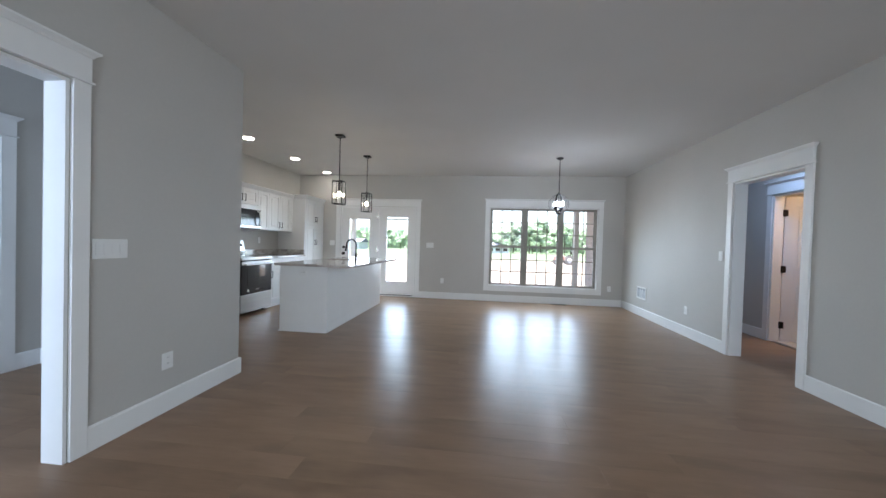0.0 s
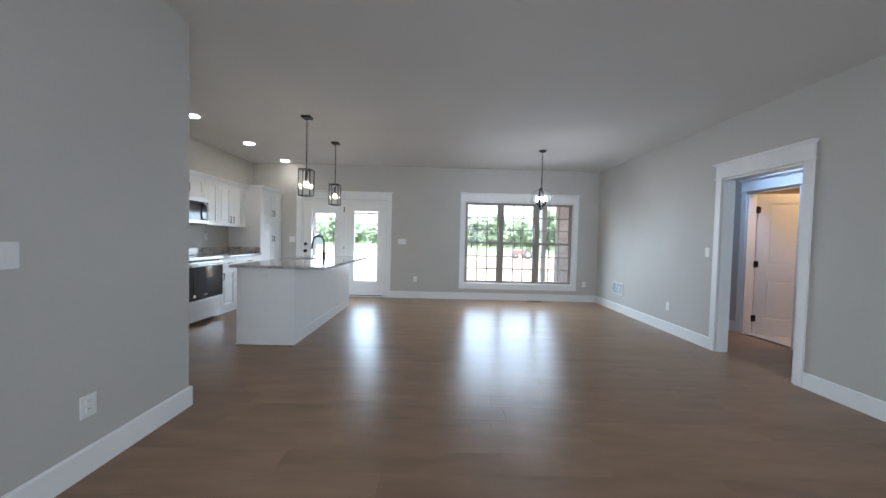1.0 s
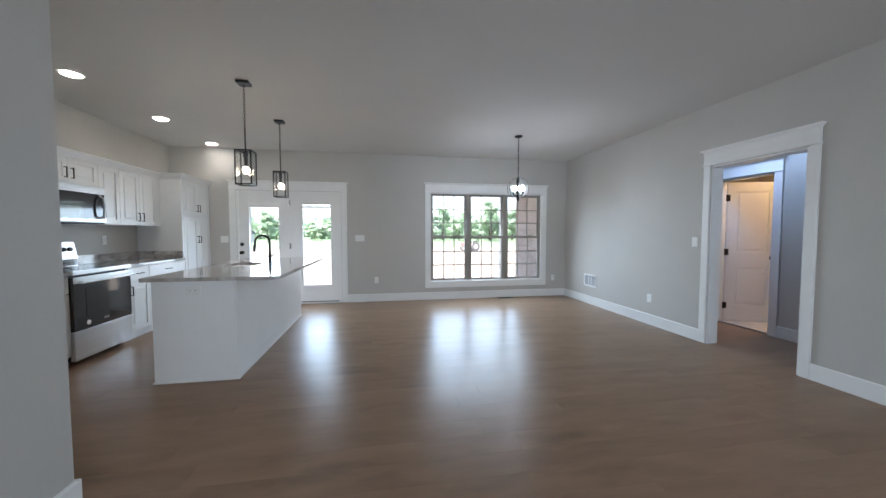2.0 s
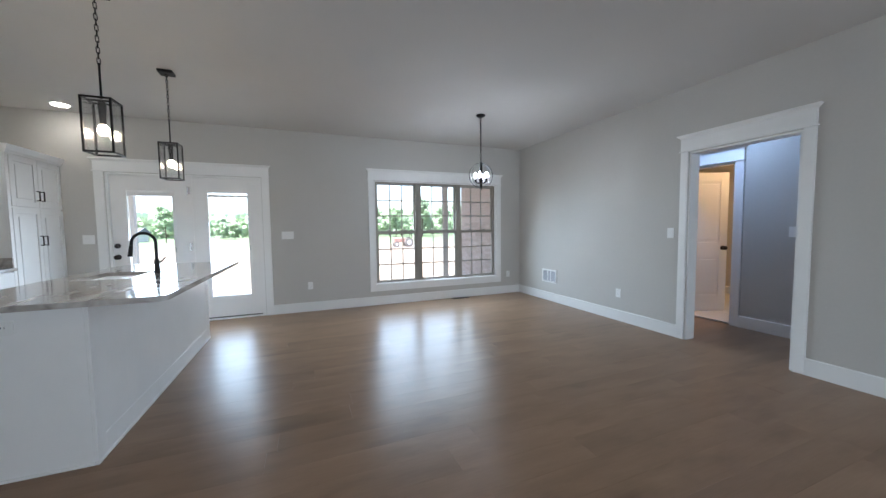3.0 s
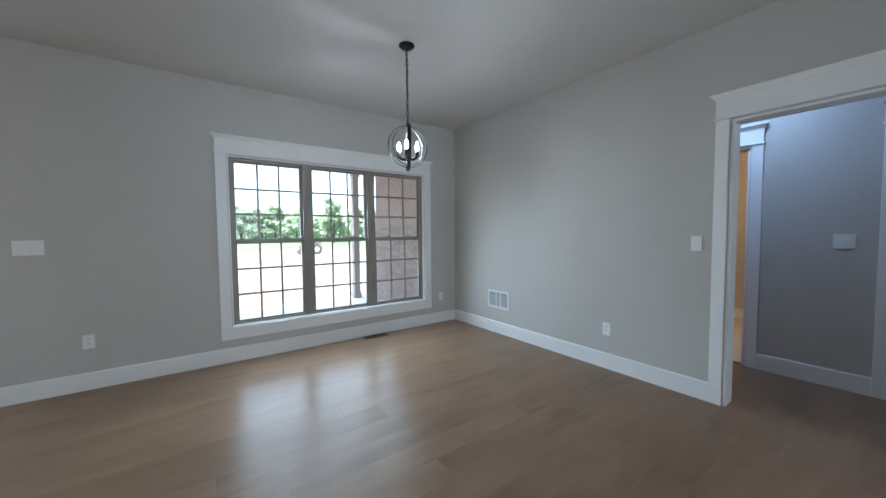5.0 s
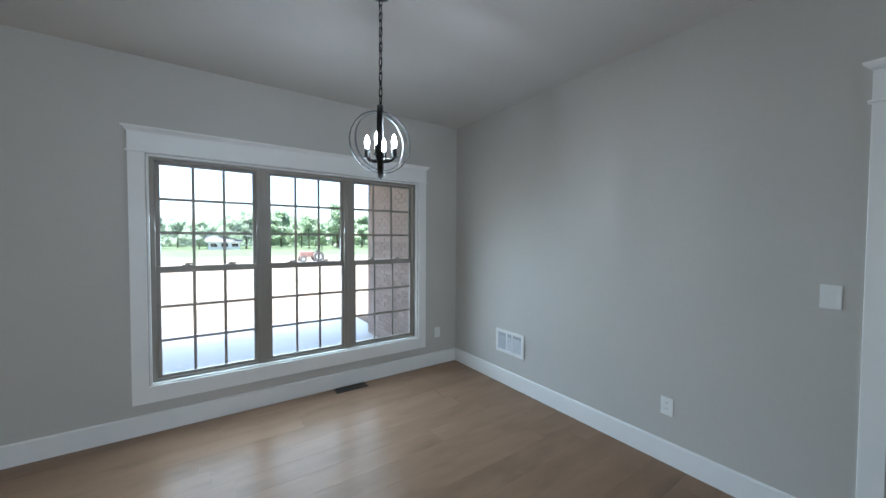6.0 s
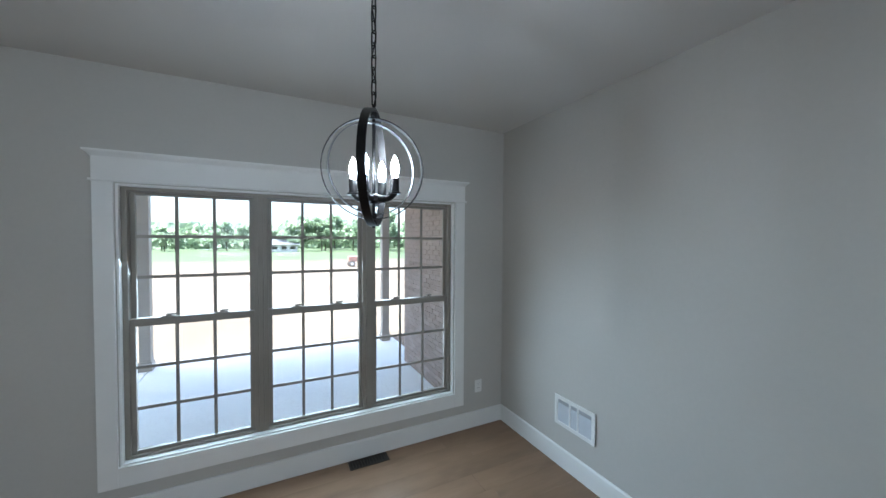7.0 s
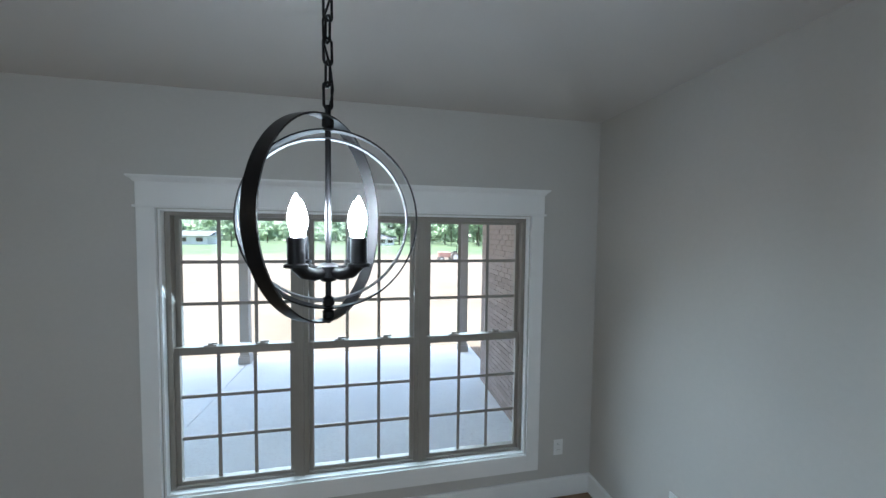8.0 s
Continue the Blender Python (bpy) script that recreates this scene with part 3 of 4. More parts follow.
slabs = thing("porch_slab", -3.0, 10.6, GROUND_Z, "pale grey concrete porch slab with scored joints", "porch slab", kind="structure")
for x0, x1 in ((-8.2, -4.604), (-4.596, -1.004), (-0.996, 2.9)):
    part("slab_bay", box(B(), x0, x1, YB + 0.165, 12.95, GROUND_Z - 0.05, SLAB_Z, 0.006), CONCRETE, slabs)
solid("porch_ceiling", box(B(), -8.2, 6.0, YB + 0.16, 12.9, 2.94, 2.98), SOFFIT, "painted porch ceiling boards", "porch ceiling")
solid("porch_beam", box(B(), -8.2, 2.95, 12.5, 12.75, 2.70, 2.94, 0.004), POSTPAINT, "painted porch roof beam", "beam")


def porch_post(x, y):
    ob = thing("porch_post", x, y, SLAB_Z, "square taupe porch post with base and capital trim", "post", "porch posts")
    part("shaft", box(B(), x - 0.07, x + 0.07, y - 0.07, y + 0.07, SLAB_Z, 2.70, 0.004), POSTPAINT, ob)
    part("base_trim", box(B(), x - 0.09, x + 0.09, y - 0.09, y + 0.09, SLAB_Z, SLAB_Z + 0.12, 0.006), POSTPAINT, ob)
    part("base_bead", box(B(), x - 0.08, x + 0.08, y - 0.08, y + 0.08, SLAB_Z + 0.12, SLAB_Z + 0.145, 0.006), POSTPAINT, ob)
    part("capital", box(B(), x - 0.09, x + 0.09, y - 0.09, y + 0.09, 2.60, 2.70, 0.006), POSTPAINT, ob)


for x in (-8.0, -4.78, -1.04, 2.70):
    porch_post(x, 12.62)

# ---- kitchen ----
XF = -3.98


def shaker(owner, name, x, y0, y1, z0, z1, pull=None, t=0.02):
    """A raised-panel door or drawer front that faces +x, its face at x + t; pull: (y, z, upright)."""
    g, s = 0.0025, 0.055
    y0, y1, z0, z1 = y0 + g, y1 - g, z0 + g, z1 - g
    bm = B()
    if z1 - z0 > 0.25:
        for a, b, c, d in ((y0, y0 + s, z0, z1), (y1 - s, y1, z0, z1), (y0 + s, y1 - s, z1 - s, z1), (y0 + s, y1 - s, z0, z0 + s)):
            box(bm, x, x + t, a, b, c, d, 0.002)
        box(bm, x, x + t - 0.011, y0 + s, y1 - s, z0 + s, z1 - s)
        box(bm, x, x + t - 0.004, y0 + s + 0.03, y1 - s - 0.03, z0 + s + 0.03, z1 - s - 0.03, 0.006)
    else:
        box(bm, x, x + t, y0, y1, z0, z1, 0.004)
    front = part(name, bm, CABINET, owner)
    if pull:
        py, pz, upright = pull
        hb, q = B(), 0.05
        if upright:
            box(hb, x + t + 0.022, x + t + 0.031, py - 0.005, py + 0.005, pz - q - 0.006, pz + q + 0.006, 0.002)
            for e in (-q, q):
                box(hb, x + t, x + t + 0.023, py - 0.004, py + 0.004, pz + e - 0.004, pz + e + 0.004)
        else:
            box(hb, x + t + 0.022, x + t + 0.031, py - q - 0.006, py + q + 0.006, pz - 0.005, pz + 0.005, 0.002)
            for e in (-q, q):
                box(hb, x + t, x + t + 0.023, py + e - 0.004, py + e + 0.004, pz - 0.004, pz + 0.004)
        part("pull", hb, BRONZE, front, "dark bar pull")
    return front


def base_unit(y0, y1, hinge_low=True):
    ob = thing("base_cabinet", (XK + XF) / 2, (y0 + y1) / 2, 0, "white painted base cabinet with drawer and panel door", "cabinet", "base cabinets")
    part("body", box(B(), XK + 0.003, XF - 0.02, y0 + 0.001, y1 - 0.001, 0.10, 0.885, 0.002), CABINET, ob)
    part("toe_kick", box(B(), XK + 0.02, XF - 0.085, y0 + 0.001, y1 - 0.001, 0.0, 0.10), CABINET, ob)
    shaker(ob, "drawer_front", XF - 0.02, y0, y1, 0.715, 0.875, ((y0 + y1) / 2, 0.80, False))
    if y1 - y0 > 0.6:
        m = (y0 + y1) / 2
        shaker(ob, "door", XF - 0.02, y0, m, 0.11, 0.71, (m - 0.04, 0.61, True))
        shaker(ob, "door", XF - 0.02, m, y1, 0.11, 0.71, (m + 0.04, 0.61, True))
    else:
        shaker(ob, "door", XF - 0.02, y0, y1, 0.11, 0.71, (y0 + 0.035, 0.60, True))
    return ob


R0, R1 = 5.89, 6.655
for a, b in ((4.62, 5.28), (5.28, R0 - 0.004), (R1 + 0.004, 7.03), (7.03, 7.805)):
    base_unit(a, b)

for a, b in ((4.60, R0 - 0.002), (R1 + 0.002, 7.808)):
    ob = thing("countertop", (XK + XF) / 2, (a + b) / 2, 0.886, "veined grey stone countertop on the base cabinets", "countertop")
    part("slab", box(B(), XK + 0.003, XF + 0.025, a, b, 0.886, 0.918, 0.005), STONE, ob)
    part("backsplash", box(B(), XK + 0.003, XK + 0.024, a, b, 0.919, 1.02, 0.003), STONE, ob, "low stone upstand")
    if b > 7:
        part("backsplash", box(B(), XK + 0.026, XF + 0.0, b - 0.02, b, 0.919, 1.02, 0.003), STONE, ob, "low stone upstand")

XU = -4.25


def upper_unit(y0, y1, z0, z1, doors, pulls):
    ob = thing("wall_cabinet", (XK + XU) / 2, (y0 + y1) / 2, z0, "white painted wall cabinet with raised panel doors", "cabinet", "wall cabinets")
    part("body", box(B(), XK + 0.003, XU - 0.02, y0 + 0.001, y1 - 0.001, z0, z1, 0.002), CABINET, ob)
    w = (y1 - y0) / doors
    for i in range(doors):
        shaker(ob, "door", XU - 0.02, y0 + i * w, y0 + (i + 1) * w, z0 + 0.004, z1 - 0.012, (y0 + pulls[i], z0 + 0.11, True))
    return ob


upper_unit(5.22, R0 + 0.018, 1.385, 2.085, 2, (0.33, 0.40))
upper_unit(R0 + 0.02, R1 + 0.023, 1.80, 2.085, 2, (0.34, 0.42))
upper_unit(R1 + 0.025, 7.0, 1.385, 2.085, 1, (0.05,))
upper_unit(7.0, 7.70, 1.385, 2.085, 2, (0.31, 0.39))
solid("cabinet_filler", box(B(), XK + 0.003, XU - 0.012, 7.702, 7.806, 1.385, 2.085, 0.002), CABINET, "white filler strip beside the pantry cabinet", "filler")


def crown(points, z0, z1, out, name, label):
    """Crown moulding swept along a plan line; out is how far its top leans out to the right of the line."""
    bm = B()
    prof = [(0.0, z0), (0.012, z0), (0.016, z0 + 0.012), (0.03, z0 + 0.03), (out - 0.004, z1 - 0.014), (out, z1 - 0.01), (out, z1), (0.0, z1)]
    rings = []
    n = len(points)
    for i, p in enumerate(points):
        p = Vector(p)
        dirs = []
        if i:
            dirs.append((p - Vector(points[i - 1])).normalized())
        if i + 1 < n:
            dirs.append((Vector(points[i + 1]) - p).normalized())
        norms = [Vector((d.y, -d.x)) for d in dirs]
        nn = norms[0] if len(norms) == 1 else (norms[0] + norms[1]) / (1 + norms[0].dot(norms[1]))
        rings.append([bm.verts.new((p.x + nn.x * o, p.y + nn.y * o, z)) for o, z in prof])
    for a, b in zip(rings, rings[1:]):
        for j in range(len(prof)):
            q = (j + 1) % len(prof)
            bm.faces.new((a[j], a[q], b[q], b[j]))
    bm.faces.new(rings[0])
    bm.faces.new(rings[-1][::-1])
    return solid(name, bm, CABINET, label, "moulding", "structure")


crown([(XU, 5.22), (XU, 7.806)], 2.075, 2.145, 0.05, "crown_moulding", "white crown moulding on the wall cabinets")
crown([(XU - 0.0, 7.808), (XF, 7.808), (XF, 8.645)], 2.075, 2.16, 0.05, "crown_moulding", "white crown moulding on the pantry cabinet")

pan = thing("pantry_cabinet", (XK + XF) / 2, 8.26, 0, "tall white pantry cabinet with four panel doors", "cabinet")
part("body", box(B(), XK + 0.003, XF - 0.02, 7.81, 8.645, 0.10, 2.085, 0.002), CABINET, pan)
part("toe_kick", box(B(), XK + 0.02, XF - 0.085, 7.81, 8.645, 0, 0.10), CABINET, pan)
part("stile", box(B(), XF - 0.02, XF - 0.004, 7.81, 7.85, 0.10, 2.085, 0.002), CABINET, pan)
pm = 8.25
for z0, z1, pz in ((0.11, 1.53, 1.18), (1.545, 2.07, 1.675)):
    shaker(pan, "door", XF - 0.02, 7.852, pm, z0, z1, (pm - 0.035, pz, True))
    shaker(pan, "door", XF - 0.02, pm, 8.64, z0, z1, (pm + 0.035, pz, True))

# range
rg = thing("range", (XK + XF) / 2, (R0 + R1) / 2, 0, "stainless electric range with black glass oven door", "range")
part("body", box(B(), XK + 0.02, XF - 0.02, R0, R1, 0.05, 0.905, 0.003), BLACK, rg, "black side body")
for y in (R0 + 0.05, R1 - 0.05):
    for x in (XK + 0.08, XF - 0.1):
        part("foot", cyl(B(), 0.018, 0.022, 0.05, Matrix.Translation((x, y, 0.025)), 14), BLACK, rg)
part("storage_drawer", box(B(), XF - 0.019, XF + 0.025, R0 + 0.003, R1 - 0.003, 0.055, 0.335, 0.006), STEEL, rg, "brushed steel drawer")
od = part("oven_door", box(B(), XF - 0.019, XF + 0.03, R0 + 0.003, R1 - 0.003, 0.342, 0.862, 0.006), BLACKGLASS, rg, "black glass oven door")
part("door_window", box(B(), XF + 0.0305, XF + 0.032, R0 + 0.14, R1 - 0.14, 0.46, 0.75, 0.0005), BLACKGLASS, od)
part("top_trim", box(B(), XF + 0.0305, XF + 0.034, R0 + 0.003, R1 - 0.003, 0.80, 0.862, 0.001), STEEL, od, "steel top band")
hb = B()
tube(hb, [(XF + 0.085, R0 + 0.03, 0.815), (XF + 0.085, R1 - 0.03, 0.815)], 0.014, 14)
for y in (R0 + 0.06, R1 - 0.06):
    box(hb, XF + 0.034, XF + 0.085, y - 0.012, y + 0.012, 0.803, 0.827, 0.003)
part("door_handle", hb, STEEL, od, "steel bar handle")
part("badge", lathe(B(), [(0.024, 0), (0.024, 0.002), (0.004, 0.002)], Matrix.Translation((XF + 0.031, R0 + 0.16, 0.40)) @ pose(0, 0, 0, 0, 90), 24), PLASTIC, od, "pale round badge")
part("nameplate", box(B(), XF + 0.0305, XF + 0.032, 6.24, 6.31, 0.395, 0.412, 0.0005), SILVER, od, "small silver plate")
part("cooktop", box(B(), XK + 0.09, XF + 0.02, R0 - 0.001, R1 + 0.001, 0.906, 0.922, 0.004), BLACKGLASS, rg, "black glass cooktop")
part("cooktop_edge", box(B(), XF + 0.0205, XF + 0.036, R0 - 0.001, R1 + 0.001, 0.885, 0.924, 0.005), STEEL, rg, "steel front edge")
for bx, by, br in ((-4.12, R0 + 0.2, 0.11), (-4.12, R1 - 0.2, 0.09), (-4.36, R0 + 0.2, 0.08), (-4.36, R1 - 0.2, 0.1)):
    part("burner_ring", tube(B(), [(bx + br * math.cos(a), by + br * math.sin(a), 0.9225) for a in (k * math.pi / 16 for k in range(32))], 0.001, 6, True), GREYPLASTIC, rg)
bgm = B()
prof = [(XK + 0.02, 0.90), (XK + 0.115, 0.90), (XK + 0.115, 1.0), (XK + 0.105, 1.05), (XK + 0.08, 1.185), (XK + 0.02, 1.185)]
ends = [[bgm.verts.new((x, y, z)) for x, z in prof] for y in (R0 + 0.002, R1 - 0.002)]
for i in range(6):
    j = (i + 1) % 6
    bgm.faces.new((ends[0][i], ends[0][j], ends[1][j], ends[1][i]))
bgm.faces.new(ends[0])
bgm.faces.new(ends[1])
guard = part("backguard", bgm, STEEL, rg, "steel control backguard")
for y in (R0 + 0.09, R0 + 0.17, R1 - 0.17, R1 - 0.09):
    m = Matrix.Translation((XK + 0.098, y, 1.105)) @ pose(0, 0, 0, 0, 79)
    part("knob", lathe(B(), [(0.024, 0), (0.024, 0.02), (0.02, 0.026), (0.004, 0.027)], m), BLACK, guard, "black knob")
part("display", box(B(), XK + 0.088, XK + 0.1, 6.15, 6.40, 1.075, 1.14, 0.002), BLACKGLASS, guard, "black display")
part("lower_band", box(B(), XK + 0.1155, XK + 0.118, R0 + 0.004, R1 - 0.004, 0.925, 1.0, 0.001), BLACKGLASS, guard, "black glass band")

# microwave
mw = thing("microwave", -4.38, 6.42, 1.385, "stainless over-the-range microwave with dark glass door", "microwave")
MX, M0, M1 = -4.18, R0 + 0.024, R1 + 0.02
part("body", box(B(), XK + 0.003, MX - 0.03, M0, M1, 1.40, 1.797, 0.003), STEEL, mw)
part("underside", box(B(), XK + 0.02, MX - 0.02, M0 + 0.005, M1 - 0.005, 1.385, 1.40), BLACK, mw)
dr = part("door", box(B(), MX - 0.029, MX, M0 + 0.002, M1 - 0.002, 1.405, 1.735, 0.006), STEEL, mw, "steel framed door")
part("door_glass", box(B(), MX + 0.0005, MX + 0.003, M0 + 0.02, M1 - 0.025, 1.44, 1.715, 0.001), BLACKGLASS, dr, "dark glass")
part("vent_grille", box(B(), MX - 0.029, MX - 0.004, M0 + 0.002, M1 - 0.002, 1.74, 1.795, 0.004), STEEL, mw)
part("handle", tube(B(), [(MX + 0.004, M1 - 0.10, 1.45), (MX + 0.045, M1 - 0.10, 1.47), (MX + 0.055, M1 - 0.10, 1.57), (MX + 0.045, M1 - 0.10, 1.67),
                          (MX + 0.004, M1 - 0.10, 1.70)], 0.013, 12), STEEL, dr, "curved steel handle", True)

# island
IX0, IX1, IY0, IY1, IT = -2.98, -2.322, 5.35, 7.735, 0.912
isl = thing("island", -2.64, 6.56, 0, "white panelled kitchen island cabinet", "island")
part("body", box(B(), IX0 + 0.012, IX1 - 0.012, IY0 + 0.012, IY1 - 0.012, 0.0, IT - 0.032, 0.002), CABINET, isl)
part("end_panel", box(B(), IX0, IX1 - 0.0125, IY0, IY0 + 0.0115, 0.0, IT - 0.033, 0.002), CABINET, isl)
part("end_panel", box(B(), IX0, IX1 - 0.0125, IY1 - 0.0115, IY1, 0.0, IT - 0.033, 0.002), CABINET, isl)
part("back_panel", box(B(), IX1 - 0.0115, IX1 - 0.004, IY0, IY1, 0.0, IT - 0.033, 0.001), CABINET, isl)
for y0, y1, z0, z1 in ((IY0, IY0 + 0.09, 0.02, 0.878), (IY1 - 0.09, IY1, 0.02, 0.878), (IY0 + 0.09, IY1 - 0.09, 0.80, 0.878), (IY0 + 0.09, IY1 - 0.09, 0.02, 0.13)):
    part("rail", box(B(), IX1 - 0.0038, IX1 + 0.006, y0, y1, z0, z1, 0.002), CABINET, isl)
beads = 22
for k in range(beads):
    w = (IY1 - IY0 - 0.18) / beads
    y0 = IY0 + 0.09 + k * w
    part("bead_board", box(B(), IX1 - 0.0038, IX1 + 0.0015, y0 + 0.0001, y0 + w - 0.0001, 0.13, 0.80, 0.0005), CABINET, isl)
part("shoe_trim", box(B(), IX1 - 0.0035, IX1 + 0.012, IY0 - 0.01, IY1, 0.0, 0.019, 0.005), TRIM, isl)
part("shoe_trim", box(B(), IX0 - 0.008, IX1 - 0.004, IY0 - 0.011, IY0 - 0.0005, 0.0, 0.016, 0.004), TRIM, isl)
for i in range(3):
    y0 = IY0 + 0.03 + i * 0.765
    bm = B()
    for a, b, c, d in ((y0, y0 + 0.06, 0.12, 0.86), (y0 + 0.69, y0 + 0.75, 0.12, 0.86), (y0 + 0.06, y0 + 0.69, 0.8, 0.86), (y0 + 0.06, y0 + 0.69, 0.12, 0.18)):
        box(bm, IX0 - 0.008, IX0 + 0.0115, a, b, c, d, 0.002)
    box(bm, IX0 - 0.0, IX0 + 0.0115, y0 + 0.06, y0 + 0.69, 0.18, 0.8)
    part("door", bm, CABINET, isl)

# island top with a cut-out for the sink
TX0, TX1, TY0, TY1 = -3.045, -1.96, 5.31, 7.64
SX0, SX1, SY0, SY1 = -2.86, -2.50, 6.30, 6.86
top = thing("island_countertop", -2.5, 6.53, IT - 0.032, "polished pale veined granite top with seating overhang", "countertop")
bm = B()
c = 0.05
outer = [(TX0, TY0)]
for k in range(5):
    a = -math.pi / 2 + k * math.pi / 8
    outer.append((TX1 - c + c * math.cos(a), TY0 + c + c * math.sin(a)))
for k in range(5):
    a = k * math.pi / 8
    outer.append((TX1 - c + c * math.cos(a), TY1 - c + c * math.sin(a)))
outer.append((TX0, TY1))
hole = [(SX0, SY0), (SX0, SY1), (SX1, SY1), (SX1, SY0)]
for z in (IT - 0.032, IT):
    vo = [bm.verts.new((x, y, z)) for x, y in outer]
    vh = [bm.verts.new((x, y, z)) for x, y in hole]
    loops = [bm.edges.new((vs[i], vs[(i + 1) % len(vs)])) for vs in (vo, vh) for i in range(len(vs))]
    bmesh.ops.triangle_fill(bm, edges=loops, use_beauty=True)
    if z < IT - 0.01:
        low = (vo, vh)
for a, b in ((low[0], vo), (low[1], vh)):
    for i in range(len(a)):
        j = (i + 1) % len(a)
        bm.faces.new((a[i], a[j], b[j], b[i]))
part("slab", bm, STONE, top)
sk = thing("sink", -2.68, 6.58, IT - 0.23, "stainless undermount kitchen sink", "sink")
bm = B()
for a, b, cc, d, e, f in ((SX0 - 0.012, SX0 - 0.002, SY0 - 0.012, SY1 + 0.012, IT - 0.22, IT - 0.034), (SX1 + 0.002, SX1 + 0.012, SY0 - 0.012, SY1 + 0.012, IT - 0.22, IT - 0.034),
                          (SX0 - 0.002, SX1 + 0.002, SY0 - 0.012, SY0 - 0.002, IT - 0.22, IT - 0.034), (SX0 - 0.002, SX1 + 0.002, SY1 + 0.002, SY1 + 0.012, IT - 0.22, IT - 0.034),
                          (SX0 - 0.012, SX1 + 0.012, SY0 - 0.012, SY1 + 0.012, IT - 0.23, IT - 0.22)):
    box(bm, a, b, cc, d, e, f)
part("basin", bm, SINKSTEEL, sk)
part("drain", lathe(B(), [(0.045, 0), (0.045, 0.004), (0.02, 0.002), (0.004, 0.003)], Matrix.Translation((-2.68, 6.58, IT - 0.22))), BLACK, sk)
fx, fy = -2.445, 6.70
fc = thing("faucet", fx, fy, IT, "matt black gooseneck pull-down kitchen faucet", "faucet")
bm = B()
lathe(bm, [(0.027, 0), (0.027, 0.008), (0.021, 0.014), (0.02, 0.10), (0.016, 0.115), (0.012, 0.125)], Matrix.Translation((fx, fy, IT)))
part("base", bm, BLACK, fc, "", True)
pts = [(fx, fy, IT + 0.12), (fx, fy, IT + 0.26)] + [(fx - 0.085 + 0.085 * math.cos(a), fy, IT + 0.26 + 0.085 * math.sin(a)) for a in (k * math.pi / 12 for k in range(1, 12))]
pts += [(fx - 0.172, fy, IT + 0.235)]
part("spout", tube(B(), pts, 0.0125, 12), BLACK, fc, "", True)
part("spray_head", cyl(B(), 0.017, 0.015, 0.09, Matrix.Translation((fx - 0.1785, fy, IT + 0.19)) @ pose(0, 0, 0, 0, 8), 16), BLACK, fc, "", True)
part("lever", tube(B(), [(fx, fy + 0.018, IT + 0.075), (fx + 0.01, fy + 0.05, IT + 0.085), (fx + 0.03, fy + 0.10, IT + 0.12)], 0.007, 10), BLACK, fc, "", True)

# ---- lights that hang and ceiling fixtures ----


def chain_links(owner, x, y, z0, z1, mat, step=0.036, r=0.0028, wide=0.009):
    n = max(2, round((z1 - z0) / step))
    step = (z1 - z0) / n
    for i in range(n):
        z = z0 + (i + 0.5) * step
        half = step / 2 + 0.004
        pts = []
        for k in range(14):
            a = 2 * math.pi * k / 14
            u, v = wide * math.cos(a), (half - wide) * (1 if math.sin(a) > 0 else -1) + wide * math.sin(a)
            ang = 0.6 + (math.pi / 2 if i % 2 else 0)
            pts.append((x + u * math.cos(ang), y + u * math.sin(ang), z + v))
        part("chain_link", tube(B(), pts, r, 6, True), mat, owner)


